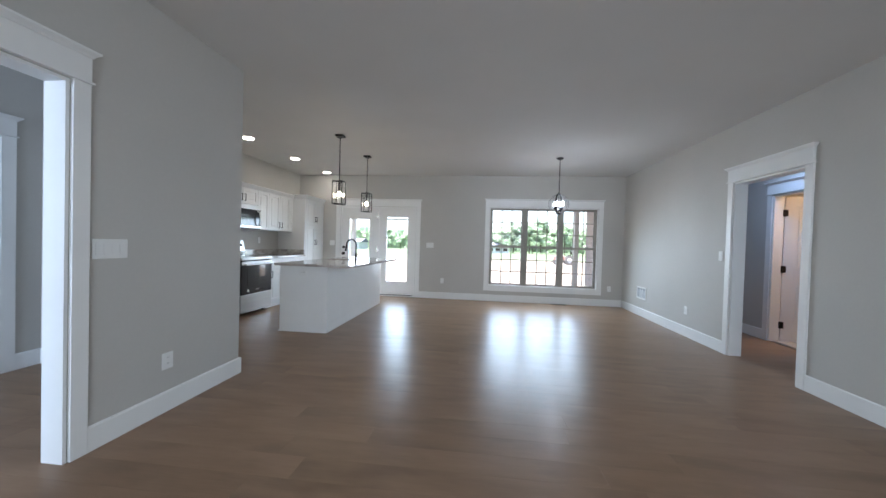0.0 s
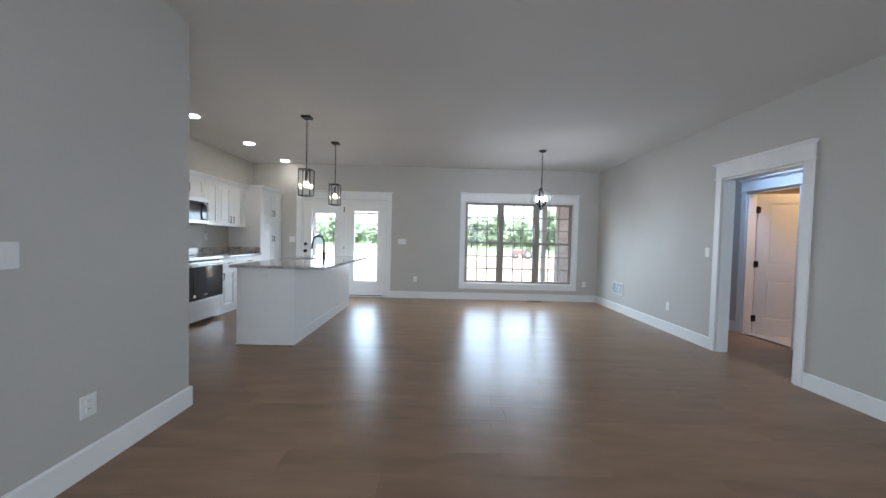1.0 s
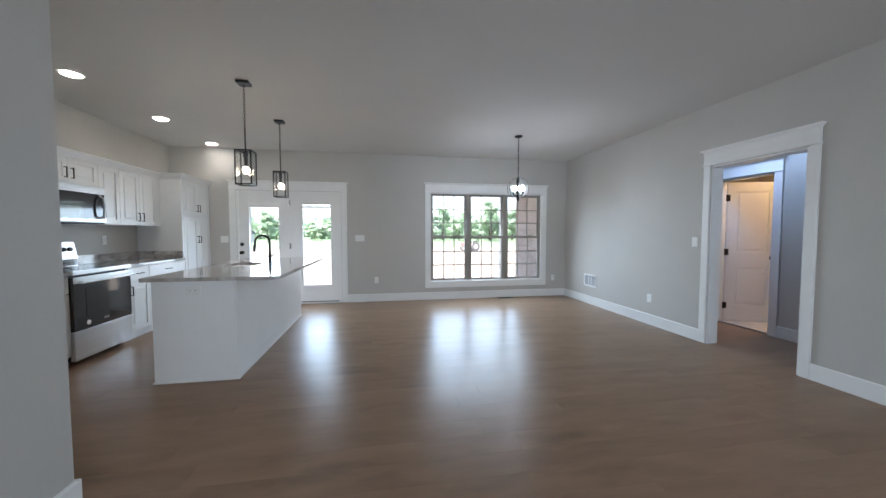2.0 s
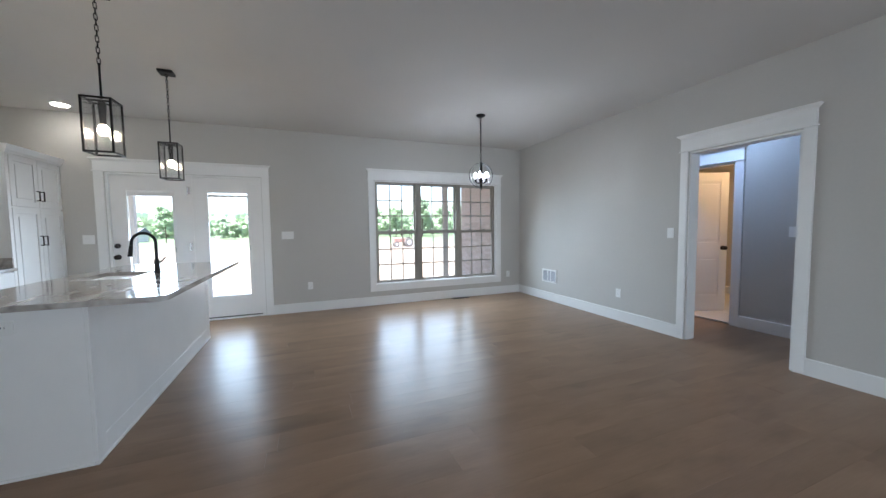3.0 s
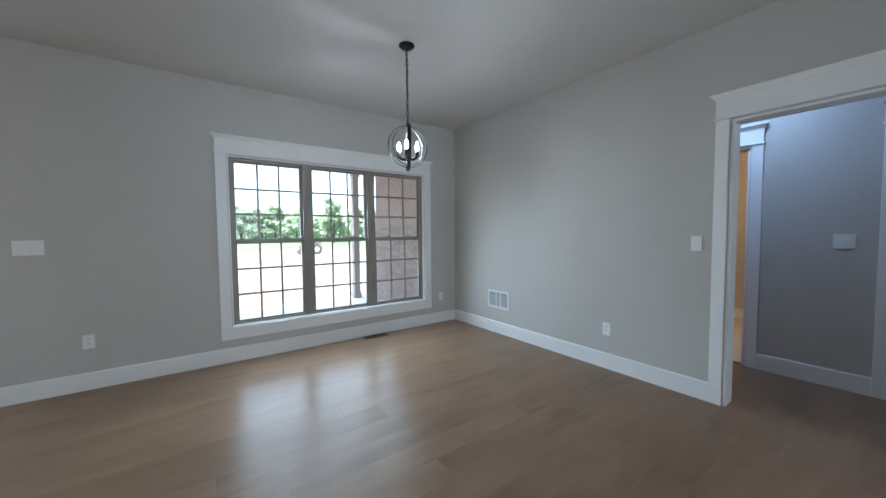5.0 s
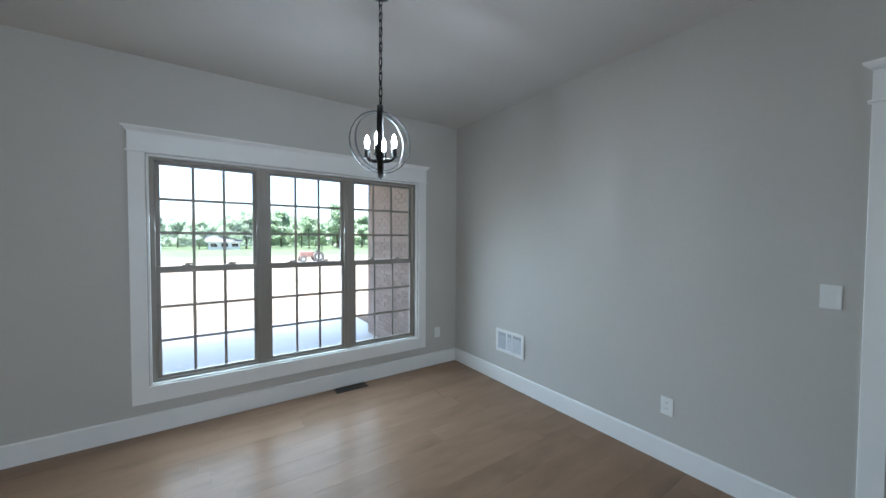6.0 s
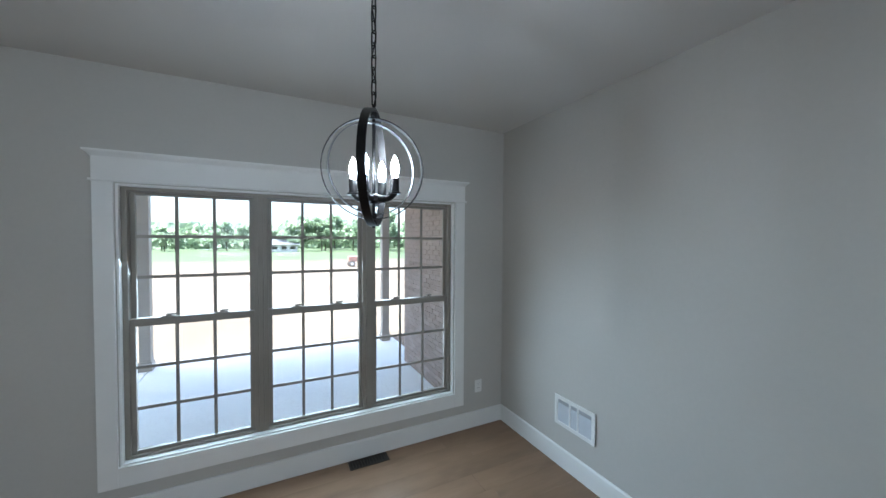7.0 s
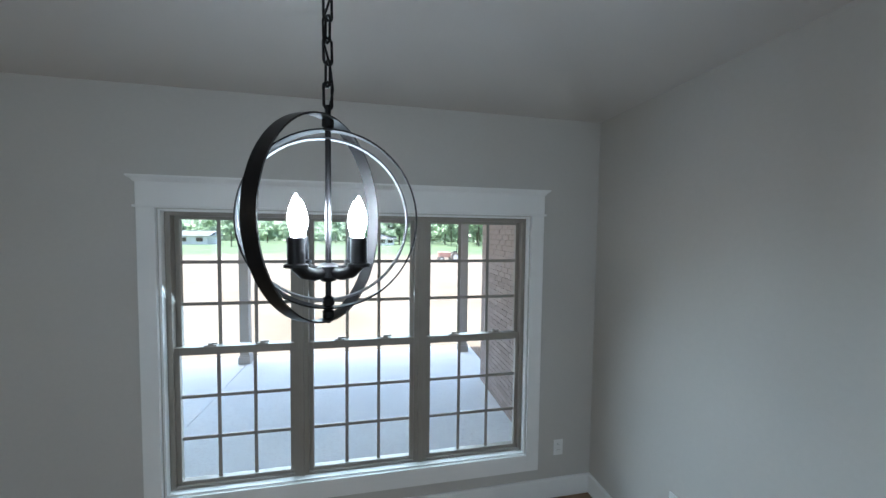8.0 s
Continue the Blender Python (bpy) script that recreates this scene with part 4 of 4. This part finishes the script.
def cage_pendant(x, y):
    ob = thing("pendant_lamp", x, y, 2.74, "black open-cage lantern pendant with clear panes and a lit bulb", "pendant lamp", "pendants over the island")
    part("canopy", box(B(), x - 0.056, x + 0.056, y - 0.056, y + 0.056, 2.714, 2.74, 0.003), BLACK, ob)
    part("canopy_loop", tube(B(), [(x + 0.012 * math.cos(a), y, 2.701 + 0.012 * math.sin(a)) for a in (k * math.pi / 6 for k in range(12))], 0.003, 6, True), BLACK, ob)
    chain_links(ob, x, y, 2.30, 2.694, BLACK, 0.034, 0.0024, 0.0078)
    part("stem", tube(B(), [(x, y, 2.09), (x, y, 2.305)], 0.006, 10), BLACK, ob)
    s, z0, z1, t = 0.07, 1.752, 2.085, 0.0055
    for sx in (-1, 1):
        for sy in (-1, 1):
            part("cage_post", box(B(), x + sx * s - t, x + sx * s + t, y + sy * s - t, y + sy * s + t, z0, z1, 0.001), BLACK, ob)
    for z in (z0 + t, z1 - t):
        for q in (-1, 1):
            part("cage_bar", box(B(), x - s + t, x + s - t, y + q * s - t, y + q * s + t, z - t, z + t, 0.001), BLACK, ob)
            part("cage_bar", box(B(), x + q * s - t, x + q * s + t, y - s + t, y + s - t, z - t, z + t, 0.001), BLACK, ob)
    part("top_bar", box(B(), x - s + t, x + s - t, y - 0.01, y + 0.01, z1 - 0.011, z1 - 0.001, 0.001), BLACK, ob)
    part("hub", cyl(B(), 0.022, 0.018, 0.05, Matrix.Translation((x, y, 2.05)), 16), BLACK, ob, "", True)
    sock = part("socket", cyl(B(), 0.015, 0.019, 0.10, Matrix.Translation((x, y, 1.982)), 16), BLACK, ob, "", True)
    bm = lathe(B(), [(0.005, -0.066), (0.018, -0.061), (0.028, -0.047), (0.03, -0.035), (0.025, -0.019), (0.015, -0.005), (0.012, 0.0)], Matrix.Translation((x, y, 1.933)), 18)
    part("bulb", bm, BULB, sock, "lit warm bulb", True)
    for q in (-1, 1):
        for along in (0, 1):
            a, b = (s - t - 0.001, 0.0012)
            gb = box(B(), x - a, x + a, y + q * s - b, y + q * s + b, z0 + 2 * t, z1 - 2 * t) if along else box(B(), x + q * s - b, x + q * s + b, y - a, y + a, z0 + 2 * t, z1 - 2 * t)
            pane = part("pane", gb, LANTERN, ob, "clear glass panel")
            pane.visible_shadow = False


cage_pendant(-2.363, 5.76)
cage_pendant(-2.363, 6.935)

# globe chandelier
CX, CY = 0.967, 7.065
ch = thing("chandelier", CX, CY, 2.74, "black metal orb chandelier with four lit candle bulbs", "chandelier")
part("canopy", lathe(B(), [(0.062, 0.0), (0.062, -0.008), (0.05, -0.022), (0.02, -0.032), (0.006, -0.034)], Matrix.Translation((CX, CY, 2.727))), BLACK, ch, "", True)
chain_links(ch, CX, CY, 2.148, 2.695, BLACK, 0.04, 0.0026, 0.0084)
part("cord", tube(B(), [(CX + 0.009 * math.sin(k * 1.3), CY + 0.008 * math.cos(k * 1.1), 2.14 + 0.55 * k / 14) for k in range(15)], 0.0022, 6), BLACK, ch)
OC = 1.943


def band_ring(radius, width, thick, turn, tilt, mat, name, z=OC):
    """A flat metal hoop that stands upright, its width along its axis."""
    bm = B()
    m = Matrix.Translation((CX, CY, z)) @ pose(0, 0, 0, 0, 0, turn) @ pose(0, 0, 0, tilt)
    n, rings = 64, []
    for i in range(n):
        a = 2 * math.pi * i / n
        rings.append([bm.verts.new(m @ Vector(((radius + q) * math.cos(a), w, (radius + q) * math.sin(a))))
                      for q, w in ((0, -width / 2), (thick, -width / 2), (thick, width / 2), (0, width / 2))])
    for i in range(n):
        for j in range(4):
            bm.faces.new((rings[i][j], rings[i][(j + 1) % 4], rings[(i + 1) % n][(j + 1) % 4], rings[(i + 1) % n][j]))
    return part(name, bm, mat, ch, "flat metal hoop", True)


band_ring(0.183, 0.026, 0.003, 64, 0, BLACK, "outer_hoop")
band_ring(0.161, 0.021, 0.003, -8, 0, BLACK, "middle_hoop")
band_ring(0.146, 0.014, 0.003, 8, 0, HOOP, "inner_hoop")
part("centre_rod", tube(B(), [(CX, CY, 1.752), (CX, CY, 2.15)], 0.0055, 12), BLACK, ch)
for z in (1.768, 1.792, 2.118):
    part("rod_ball", lathe(B(), [(0.004, -0.012), (0.011, -0.006), (0.011, 0.006), (0.004, 0.012)], Matrix.Translation((CX, CY, z)), 14), BLACK, ch, "", True)
part("hub", lathe(B(), [(0.012, -0.02), (0.022, -0.012), (0.022, 0.008), (0.01, 0.014)], Matrix.Translation((CX, CY, 1.85))), BLACK, ch, "", True)
for k in range(4):
    a = radians(52 + 90 * k)
    u = Vector((math.cos(a), math.sin(a), 0))
    o = Vector((CX, CY, 0))
    arm = part("arm", tube(B(), [o + u * r + Vector((0, 0, z)) for r, z in ((0.012, 1.848), (0.034, 1.845), (0.056, 1.851), (0.068, 1.862), (0.072, 1.878))], 0.0115, 12), BLACK, ch, "", True)
    p = o + u * 0.072 + Vector((0, 0, 0.016))
    part("candle_sleeve", lathe(B(), [(0.02, 1.845), (0.02, 1.85), (0.0145, 1.852), (0.0145, 1.895), (0.008, 1.897)], Matrix.Translation(p), 16), BLACK, arm, "", True)
    part("bulb", lathe(B(), [(0.008, 1.897), (0.009, 1.904), (0.0128, 1.917), (0.0137, 1.927), (0.0115, 1.942), (0.0062, 1.957), (0.0018, 1.966), (0.0008, 1.968)], Matrix.Translation(p), 16), CANDLE, arm, "lit candle bulb", True)
ch.location.z += 0.013

for x, y in ((-3.83, 4.6), (-3.84, 5.84), (-3.82, 7.1), (-3.79, 8.35)):
    ob = thing("recessed_light", x, y, 2.74, "white recessed ceiling downlight, switched on", "ceiling light", "kitchen downlights")
    part("trim_ring", lathe(B(), [(0.095, 0.0), (0.095, -0.003), (0.075, -0.007), (0.07, -0.002), (0.05, 0.0)], Matrix.Translation((x, y, 2.7395)), 32), PLASTIC, ob, "", True)
    part("lens", cyl(B(), 0.072, 0.072, 0.004, Matrix.Translation((x, y, 2.731)), 32), CAN, ob, "glowing lens")

# ---- plates and vents ----


def wall_plate(name, axis, at, out, u, z, wide, high, label, slots):
    """A cover plate on a wall; slots: outlet faces or rocker switches as (du, dz, w, h)."""
    ob = thing(name, *((u, at, z) if axis == "y" else (at, u, z)), label, "outlet" if name == "outlet" else "switch")

    def slab(n, du, dz, w, h, t0, t1, mat, owner):
        p, q = sorted((at + out * t0, at + out * t1))
        a = (u + du - w / 2, u + du + w / 2)
        return part(n, box(B(), *(a + (p, q) if axis == "y" else (p, q) + a), z + dz - h / 2, z + dz + h / 2, min(0.002, (q - p) * 0.45)), mat, owner)

    plate = slab("cover_plate", 0, 0, wide, high, 0, 0.006, PLASTIC, ob)
    for du, dz, w, h in slots:
        slab("socket" if name == "outlet" else "rocker", du, dz, w, h, 0.0062, 0.009, PLASTIC, plate)
        if name == "outlet":
            for e in (-0.006, 0.006):
                slab("slot", du + e, dz + 0.004, 0.0025, 0.009, 0.0091, 0.0094, BLACK, plate)
    return ob


OUT = ((0, 0.02, 0.034, 0.028), (0, -0.02, 0.034, 0.028))
wall_plate("outlet", "y", YB, -1, -1.175, 0.40, 0.072, 0.115, "white duplex wall outlet above the baseboard", OUT)
wall_plate("outlet", "y", YB, -1, 2.385, 0.37, 0.072, 0.115, "white duplex wall outlet beside the window", OUT)
wall_plate("outlet", "x", XR, -1, 6.347, 0.369, 0.072, 0.115, "white duplex wall outlet above the baseboard", OUT)
wall_plate("outlet", "x", XL, 1, 3.19, 0.355, 0.085, 0.115, "white duplex wall outlet above the baseboard", OUT)
wall_plate("outlet", "x", XK, 1, 7.2, 1.195, 0.072, 0.115, "white outlet above the kitchen counter", OUT)
wall_plate("outlet", "y", IY0, -1, -2.66, 0.795, 0.115, 0.072, "white duplex outlet laid flat on the island end panel", ((-0.02, 0, 0.028, 0.034), (0.02, 0, 0.028, 0.034)))
three = tuple((d, 0, 0.033, 0.066) for d in (-0.046, 0, 0.046))
wall_plate("light_switch", "y", YB, -1, -1.47, 1.185, 0.165, 0.115, "white three-gang switch plate beside the patio door", three)
wall_plate("light_switch", "y", YB, -1, -3.76, 1.175, 0.118, 0.115, "white two-gang switch plate beside the patio door", ((-0.023, 0, 0.033, 0.066), (0.023, 0, 0.033, 0.066)))
wall_plate("light_switch", "x", XR, -1, 5.655, 1.18, 0.072, 0.115, "white single switch plate beside the hall doorway", ((0, 0, 0.033, 0.066),))
wall_plate("light_switch", "x", XL, 1, 2.805, 1.15, 0.195, 0.115, "white four-gang switch plate beside the doorway", tuple((d, 0, 0.033, 0.066) for d in (-0.066, -0.022, 0.022, 0.066)))
wall_plate("light_switch", "x", XH, -1, 5.02, 1.18, 0.118, 0.115, "white switch plate on the hall wall", ((-0.023, 0, 0.033, 0.066), (0.023, 0, 0.033, 0.066)))

vt = thing("return_vent", XR, 7.752, 0.43, "white three-bay wall return air vent grille", "vent")
VY0, VY1, VZ0, VZ1 = 7.567, 7.937, 0.313, 0.538
part("backing", box(B(), XR - 0.003, XR, VY0 + 0.01, VY1 - 0.01, VZ0 + 0.01, VZ1 - 0.01), GREYPLASTIC, vt, "grey backing")
for a, b, c2, d in ((VY0, VY0 + 0.028, VZ0, VZ1), (VY1 - 0.028, VY1, VZ0, VZ1), (VY0 + 0.028, VY1 - 0.028, VZ1 - 0.028, VZ1), (VY0 + 0.028, VY1 - 0.028, VZ0, VZ0 + 0.028),
                    (VY0 + 0.14, VY0 + 0.155, VZ0 + 0.028, VZ1 - 0.028), (VY1 - 0.155, VY1 - 0.14, VZ0 + 0.028, VZ1 - 0.028)):
    part("frame_bar", box(B(), XR - 0.012, XR - 0.0032, a, b, c2, d, 0.002), PLASTIC, vt)
for k in range(9):
    z = VZ0 + 0.035 + k * 0.0155
    bm = box(B(), -0.001, 0.001, VY0 + 0.03, VY1 - 0.03, -0.006, 0.006)
    bmesh.ops.transform(bm, matrix=pose(XR - 0.0075, 0, z, 0, 35, 0), verts=bm.verts)
    part("slat", bm, VENTSLAT, vt)

fv = thing("floor_vent", 1.34, 8.57, 0.0, "brown metal floor register below the window", "vent")
FX0, FX1, FY0, FY1 = 1.185, 1.49, 8.515, 8.625
for a, b, c2, d in ((FX0, FX0 + 0.016, FY0, FY1), (FX1 - 0.016, FX1, FY0, FY1), (FX0 + 0.016, FX1 - 0.016, FY0, FY0 + 0.016), (FX0 + 0.016, FX1 - 0.016, FY1 - 0.016, FY1)):
    part("frame_bar", box(B(), a, b, c2, d, 0.0, 0.006, 0.001), DARKVENT, fv)
part("backing", box(B(), FX0 + 0.01, FX1 - 0.01, FY0 + 0.01, FY1 - 0.01, 0.0, 0.0015), BLACK, fv)
for k in range(12):
    x = FX0 + 0.03 + k * 0.0224
    part("slat", box(B(), x - 0.004, x + 0.004, FY0 + 0.016, FY1 - 0.016, 0.0015, 0.005), DARKVENT, fv)

# ---- far things ----


def clumpy_tree(seed, high, spread):
    """Trunk with limbs and a crown of many small leaf clumps; returns the two meshes."""
    rnd = random.Random(seed)
    trunk = B()
    tube(trunk, [(0, 0, -0.2), (0.05, 0.02, high * 0.2), (-0.05, 0.05, high * 0.45), (0.1, 0, high * 0.8)], 0.14, 7)
    tips = [Vector((0.1, 0, high * 0.85))]
    for k in range(7):
        a, z = k * 2.4 + rnd.random(), high * (0.22 + 0.09 * k)
        reach = spread * (0.55 + 0.35 * rnd.random()) * (1.0 - 0.07 * k)
        tip = Vector((reach * math.cos(a), reach * math.sin(a), z + high * 0.2))
        tube(trunk, [(0, 0, z), tip * 0.5 + Vector((0, 0, z * 0.5)), tip], 0.06, 5)
        tips += [tip, tip * 0.7 + Vector((0, 0, 0.3 * z))]
    verts, faces = [], []
    for tip in tips:
        for k in range(130):
            d = Vector((rnd.gauss(0, 1), rnd.gauss(0, 1), rnd.gauss(0, 0.7)))
            c0 = tip + d.normalized() * (spread * 0.42 * rnd.random() ** 0.45)
            if c0.z < high * 0.12:
                continue
            s = 0.2 + 0.24 * rnd.random()
            u = Vector((rnd.gauss(0, 1), rnd.gauss(0, 1), rnd.gauss(0, 1))).normalized()
            v = u.orthogonal().normalized()
            w = u.cross(v)
            i = len(verts)
            verts += [c0 + s * v, c0 + s * 0.7 * w + 0.2 * s * u, c0 - s * v, c0 - s * 0.7 * w - 0.2 * s * u]
            faces.append((i, i + 1, i + 2, i + 3))
    crown_mesh = bpy.data.meshes.new("crown")
    crown_mesh.from_pydata(verts, [], faces)
    crown_mesh.materials.append(LEAF)
    return mesh_of("trunk", trunk, BARK), crown_mesh


kinds = [clumpy_tree(s, 7.5 + s * 0.8, 2.6 + 0.35 * (s % 3)) for s in range(4)]
rnd = random.Random(7)
for k in range(74):
    x = -72 + k * 2.3 + rnd.uniform(-1.1, 1.1)
    y = 73 + rnd.uniform(-4, 11) + 0.0006 * x * x
    gap = -31 < x < -22
    if gap and rnd.random() < 0.7:
        continue
    tr = thing("tree", x, y, GROUND_Z, "leafy green deciduous tree at the field edge", "tree", "tree line")
    tm, cm = kinds[rnd.randrange(4)]
    for n2, me in (("trunk", tm), ("crown", cm)):
        o = new(n2, me)
        o.parent = tr
    f = rnd.uniform(0.5, 0.78) * (0.62 + 0.38 * min(1.0, max(0.0, (x + 18) / 26)))
    tr.scale = (f * 1.3, f * 1.3, f)
    tr.rotation_euler = (0, 0, rnd.uniform(0, 6.28))
for x, y, f in ((-19, 61, 0.5), (19, 64, 0.75), (25, 61, 0.68), (14.5, 66, 0.6)):
    tr = thing("tree", x, y, GROUND_Z, "leafy green deciduous tree standing in the field", "tree", "tree line")
    tm, cm = kinds[int(abs(x)) % 4]
    for n2, me in (("trunk", tm), ("crown", cm)):
        o = new(n2, me)
        o.parent = tr
    tr.scale = (f, f, f)
wood = []
faces = []
for k in range(16000):
    x, h2 = rnd.uniform(-150, 190), rnd.random()
    top_h = 5.3 + 1.6 * noise.noise(Vector((x * 0.06, 0, 3.1))) + 1.0 * noise.noise(Vector((x * 0.3, 0, 1.1)))
    c0 = Vector((x, 92 + rnd.uniform(-2, 5) + 0.0006 * x * x, GROUND_Z + h2 * top_h))
    s = rnd.uniform(0.45, 0.9)
    u = Vector((rnd.gauss(0, 1), rnd.gauss(0, 1), rnd.gauss(0, 1))).normalized()
    v = u.orthogonal().normalized()
    w = u.cross(v)
    i = len(wood)
    wood += [c0 + s * v, c0 + s * 0.8 * w, c0 - s * v, c0 - s * 0.8 * w]
    faces.append((i, i + 1, i + 2, i + 3))
me = bpy.data.meshes.new("far_wood")
me.from_pydata(wood, [], faces)
me.materials.append(LEAF)
tagged(new("far_wood", me), "distant band of green woodland behind the field", "woods", kind="stuff")


def far_house(x, y, wide, deep, high, rise, label):
    ob = thing("far_house", x, y, GROUND_Z, label, "house")
    z = GROUND_Z
    part("wall", box(B(), x - wide / 2, x + wide / 2, y, y + deep, z, z + high), SIDING, ob)
    bm = B()
    a = [bm.verts.new((x + sx * (wide / 2 + 0.4), y + sy, z + high + dz)) for sx in (-1, 1) for sy, dz in ((-0.4, 0), (deep / 2, rise), (deep + 0.4, 0))]
    bm.faces.new((a[0], a[3], a[4], a[1]))
    bm.faces.new((a[1], a[4], a[5], a[2]))
    bm.faces.new((a[0], a[1], a[2]))
    bm.faces.new((a[3], a[5], a[4]))
    bm.faces.new((a[0], a[2], a[5], a[3]))
    part("roof", bm, ROOF, ob)
    for k in range(3):
        u = x - wide / 2 + wide * (k + 0.5) / 3
        part("window", box(B(), u - 0.45, u + 0.45, y - 0.04, y + 0.02, z + 0.35 * high, z + 0.8 * high), BLACKGLASS, ob)


far_house(-28.5, 68, 7.0, 5, 1.4, 0.8, "low pale house with dark roof across the field")
far_house(2.6, 69, 4.2, 4, 1.2, 0.9, "small white outbuilding at the field edge")

# small tractor on the bare soil
tx, ty = 7.0, 33.4
tt = thing("tractor", tx, ty, GROUND_Z, "small red tractor parked on the bare soil", "tractor")
part("hood", box(B(), tx - 1.2, tx + 0.1, ty - 0.32, ty + 0.32, GROUND_Z + 0.55, GROUND_Z + 1.1, 0.08), MACHINE, tt)
part("seat", box(B(), tx + 0.45, tx + 0.85, ty - 0.22, ty + 0.22, GROUND_Z + 0.8, GROUND_Z + 1.2, 0.06), BLACK, tt)
part("fender", box(B(), tx + 0.2, tx + 1.0, ty - 0.6, ty + 0.6, GROUND_Z + 0.75, GROUND_Z + 0.85, 0.03), MACHINE, tt)
part("roll_bar", tube(B(), [(tx + 0.95, ty - 0.45, GROUND_Z + 0.7), (tx + 0.95, ty - 0.45, GROUND_Z + 1.75), (tx + 0.95, ty + 0.45, GROUND_Z + 1.75), (tx + 0.95, ty + 0.45, GROUND_Z + 0.7)], 0.04, 8), BLACK, tt)
for wx, r, wd in ((-0.9, 0.33, 0.4), (0.6, 0.55, 0.5)):
    for s in (-1, 1):
        wh = part("wheel", cyl(B(), r, r, 0.25, Matrix.Translation((tx + wx, ty + s * wd, GROUND_Z + r)) @ pose(0, 0, 0, 90), 20), TYRE, tt)
        part("rim", cyl(B(), r * 0.5, r * 0.5, 0.27, Matrix.Translation((tx + wx, ty + s * wd, GROUND_Z + r)) @ pose(0, 0, 0, 90), 14), SIDING, wh)
tt.scale = (0.75, 0.75, 0.75)

# ---- brick wing beside the porch ----
BX, BY0, BY1 = 2.645, YB + 0.165, 11.34
wing = solid("wall_brick_wing", box(B(), BX + 0.006, 6.3, BY0, BY1 - 0.006, GROUND_Z, 2.94), MORTAR, "red-brown brick wing wall beside the porch", "wall")
unit = B()
box(unit, -0.05, 0.05, -0.0965, 0.0965, -0.0285, 0.0285, 0.003)
brick_mesh = mesh_of("brick", unit, BRICK)
unit = B()
box(unit, -0.05, 0.05, -0.0455, 0.0455, -0.0285, 0.0285, 0.003)
half_mesh = mesh_of("brick", unit, BRICK)
rnd = random.Random(3)
rest = []
count = 0
for row in range(50):
    z = GROUND_Z + 0.03 + row * 0.067
    if z > 2.91:
        break
    u = BY1 - (0.0 if row % 2 == 0 else 0.1015)
    spans = [(BY1 - 0.0455, half_mesh)] if row % 2 else []
    while u - 0.193 > BY0:
        spans.append((u - 0.0965, brick_mesh))
        u -= 0.203
    for yc, me in spans:
        m = pose(BX + 0.05 + rnd.uniform(-0.0015, 0.0015), yc, z + rnd.uniform(-0.001, 0.001), 0, 0, rnd.uniform(-0.4, 0.4))
        if count < 300 and z > -0.3 and z < 1.75:
            o = new("brick", me)
            o.parent = wing
            o.matrix_basis = m
            count += 1
        else:
            rest.append((m, me))
jv, jf = [], []
for m, me in rest:
    i = len(jv)
    jv += [m @ v.co for v in me.vertices]
    jf += [tuple(i + q for q in p.vertices) for p in me.polygons]
me = bpy.data.meshes.new("bricks")
me.from_pydata(jv, [], jf)
me.materials.append(BRICK)
o = new("bricks", me)
o.parent = wing
tagged(o, "red-brown bricks", kind="stuff")

# ---- floor boards ----
fl = solid("floor", box(B(), -5.2, XH + 0.058, -1.6, YB + 0.02, -0.06, -0.006), RUBBER, "brown engineered oak plank floor", "floor")
rnd = random.Random(11)
PW, PL = 0.187, 1.83
planks = {}


def plank_mesh(length):
    key = round(length, 2)
    if key not in planks:
        bm = B()
        box(bm, -key / 2 + 0.0002, key / 2 - 0.0002, -PW / 2 + 0.0002, PW / 2 - 0.0002, -0.014, 0.0)
        bmesh.ops.bevel(bm, geom=[e for e in bm.edges if all(v.co.z > -0.001 for v in e.verts)], offset=0.0003, segments=1, affect="EDGES")
        planks[key] = mesh_of("floor_board", bm, WOOD)
    return planks[key]


rows = math.ceil((YB + 1.5) / PW)
placed, far_rest = 0, []
for r in range(rows):
    yc = YB - 0.001 - PW * (r + 0.5)
    lo, hi = (-4.58 if yc > 3.85 else -4.4), (XH if 2.6 < yc < 7.5 else XR + 0.02)
    u = lo
    first = rnd.uniform(0.4, PL)
    while u < hi - 0.02:
        ln = min(first, hi - u)
        first = PL
        if hi - (u + ln) < 0.12:
            ln = hi - u
        m = Matrix.Translation((u + ln / 2, yc, 0))
        if yc > -0.2 and placed < 300:
            o = new("floor_board", plank_mesh(ln))
            o.parent = fl
            o.matrix_basis = m
            placed += 1
        else:
            far_rest.append((m, plank_mesh(ln)))
        u += ln
jv, jf = [], []
for m, me in far_rest:
    i = len(jv)
    jv += [m @ v.co for v in me.vertices]
    jf += [tuple(i + q for q in p.vertices) for p in me.polygons]
me = bpy.data.meshes.new("floor_boards")
me.from_pydata(jv, [], jf)
me.materials.append(WOOD)
o = new("floor_boards", me)
o.parent = fl
tagged(o, "brown oak boards", kind="stuff")
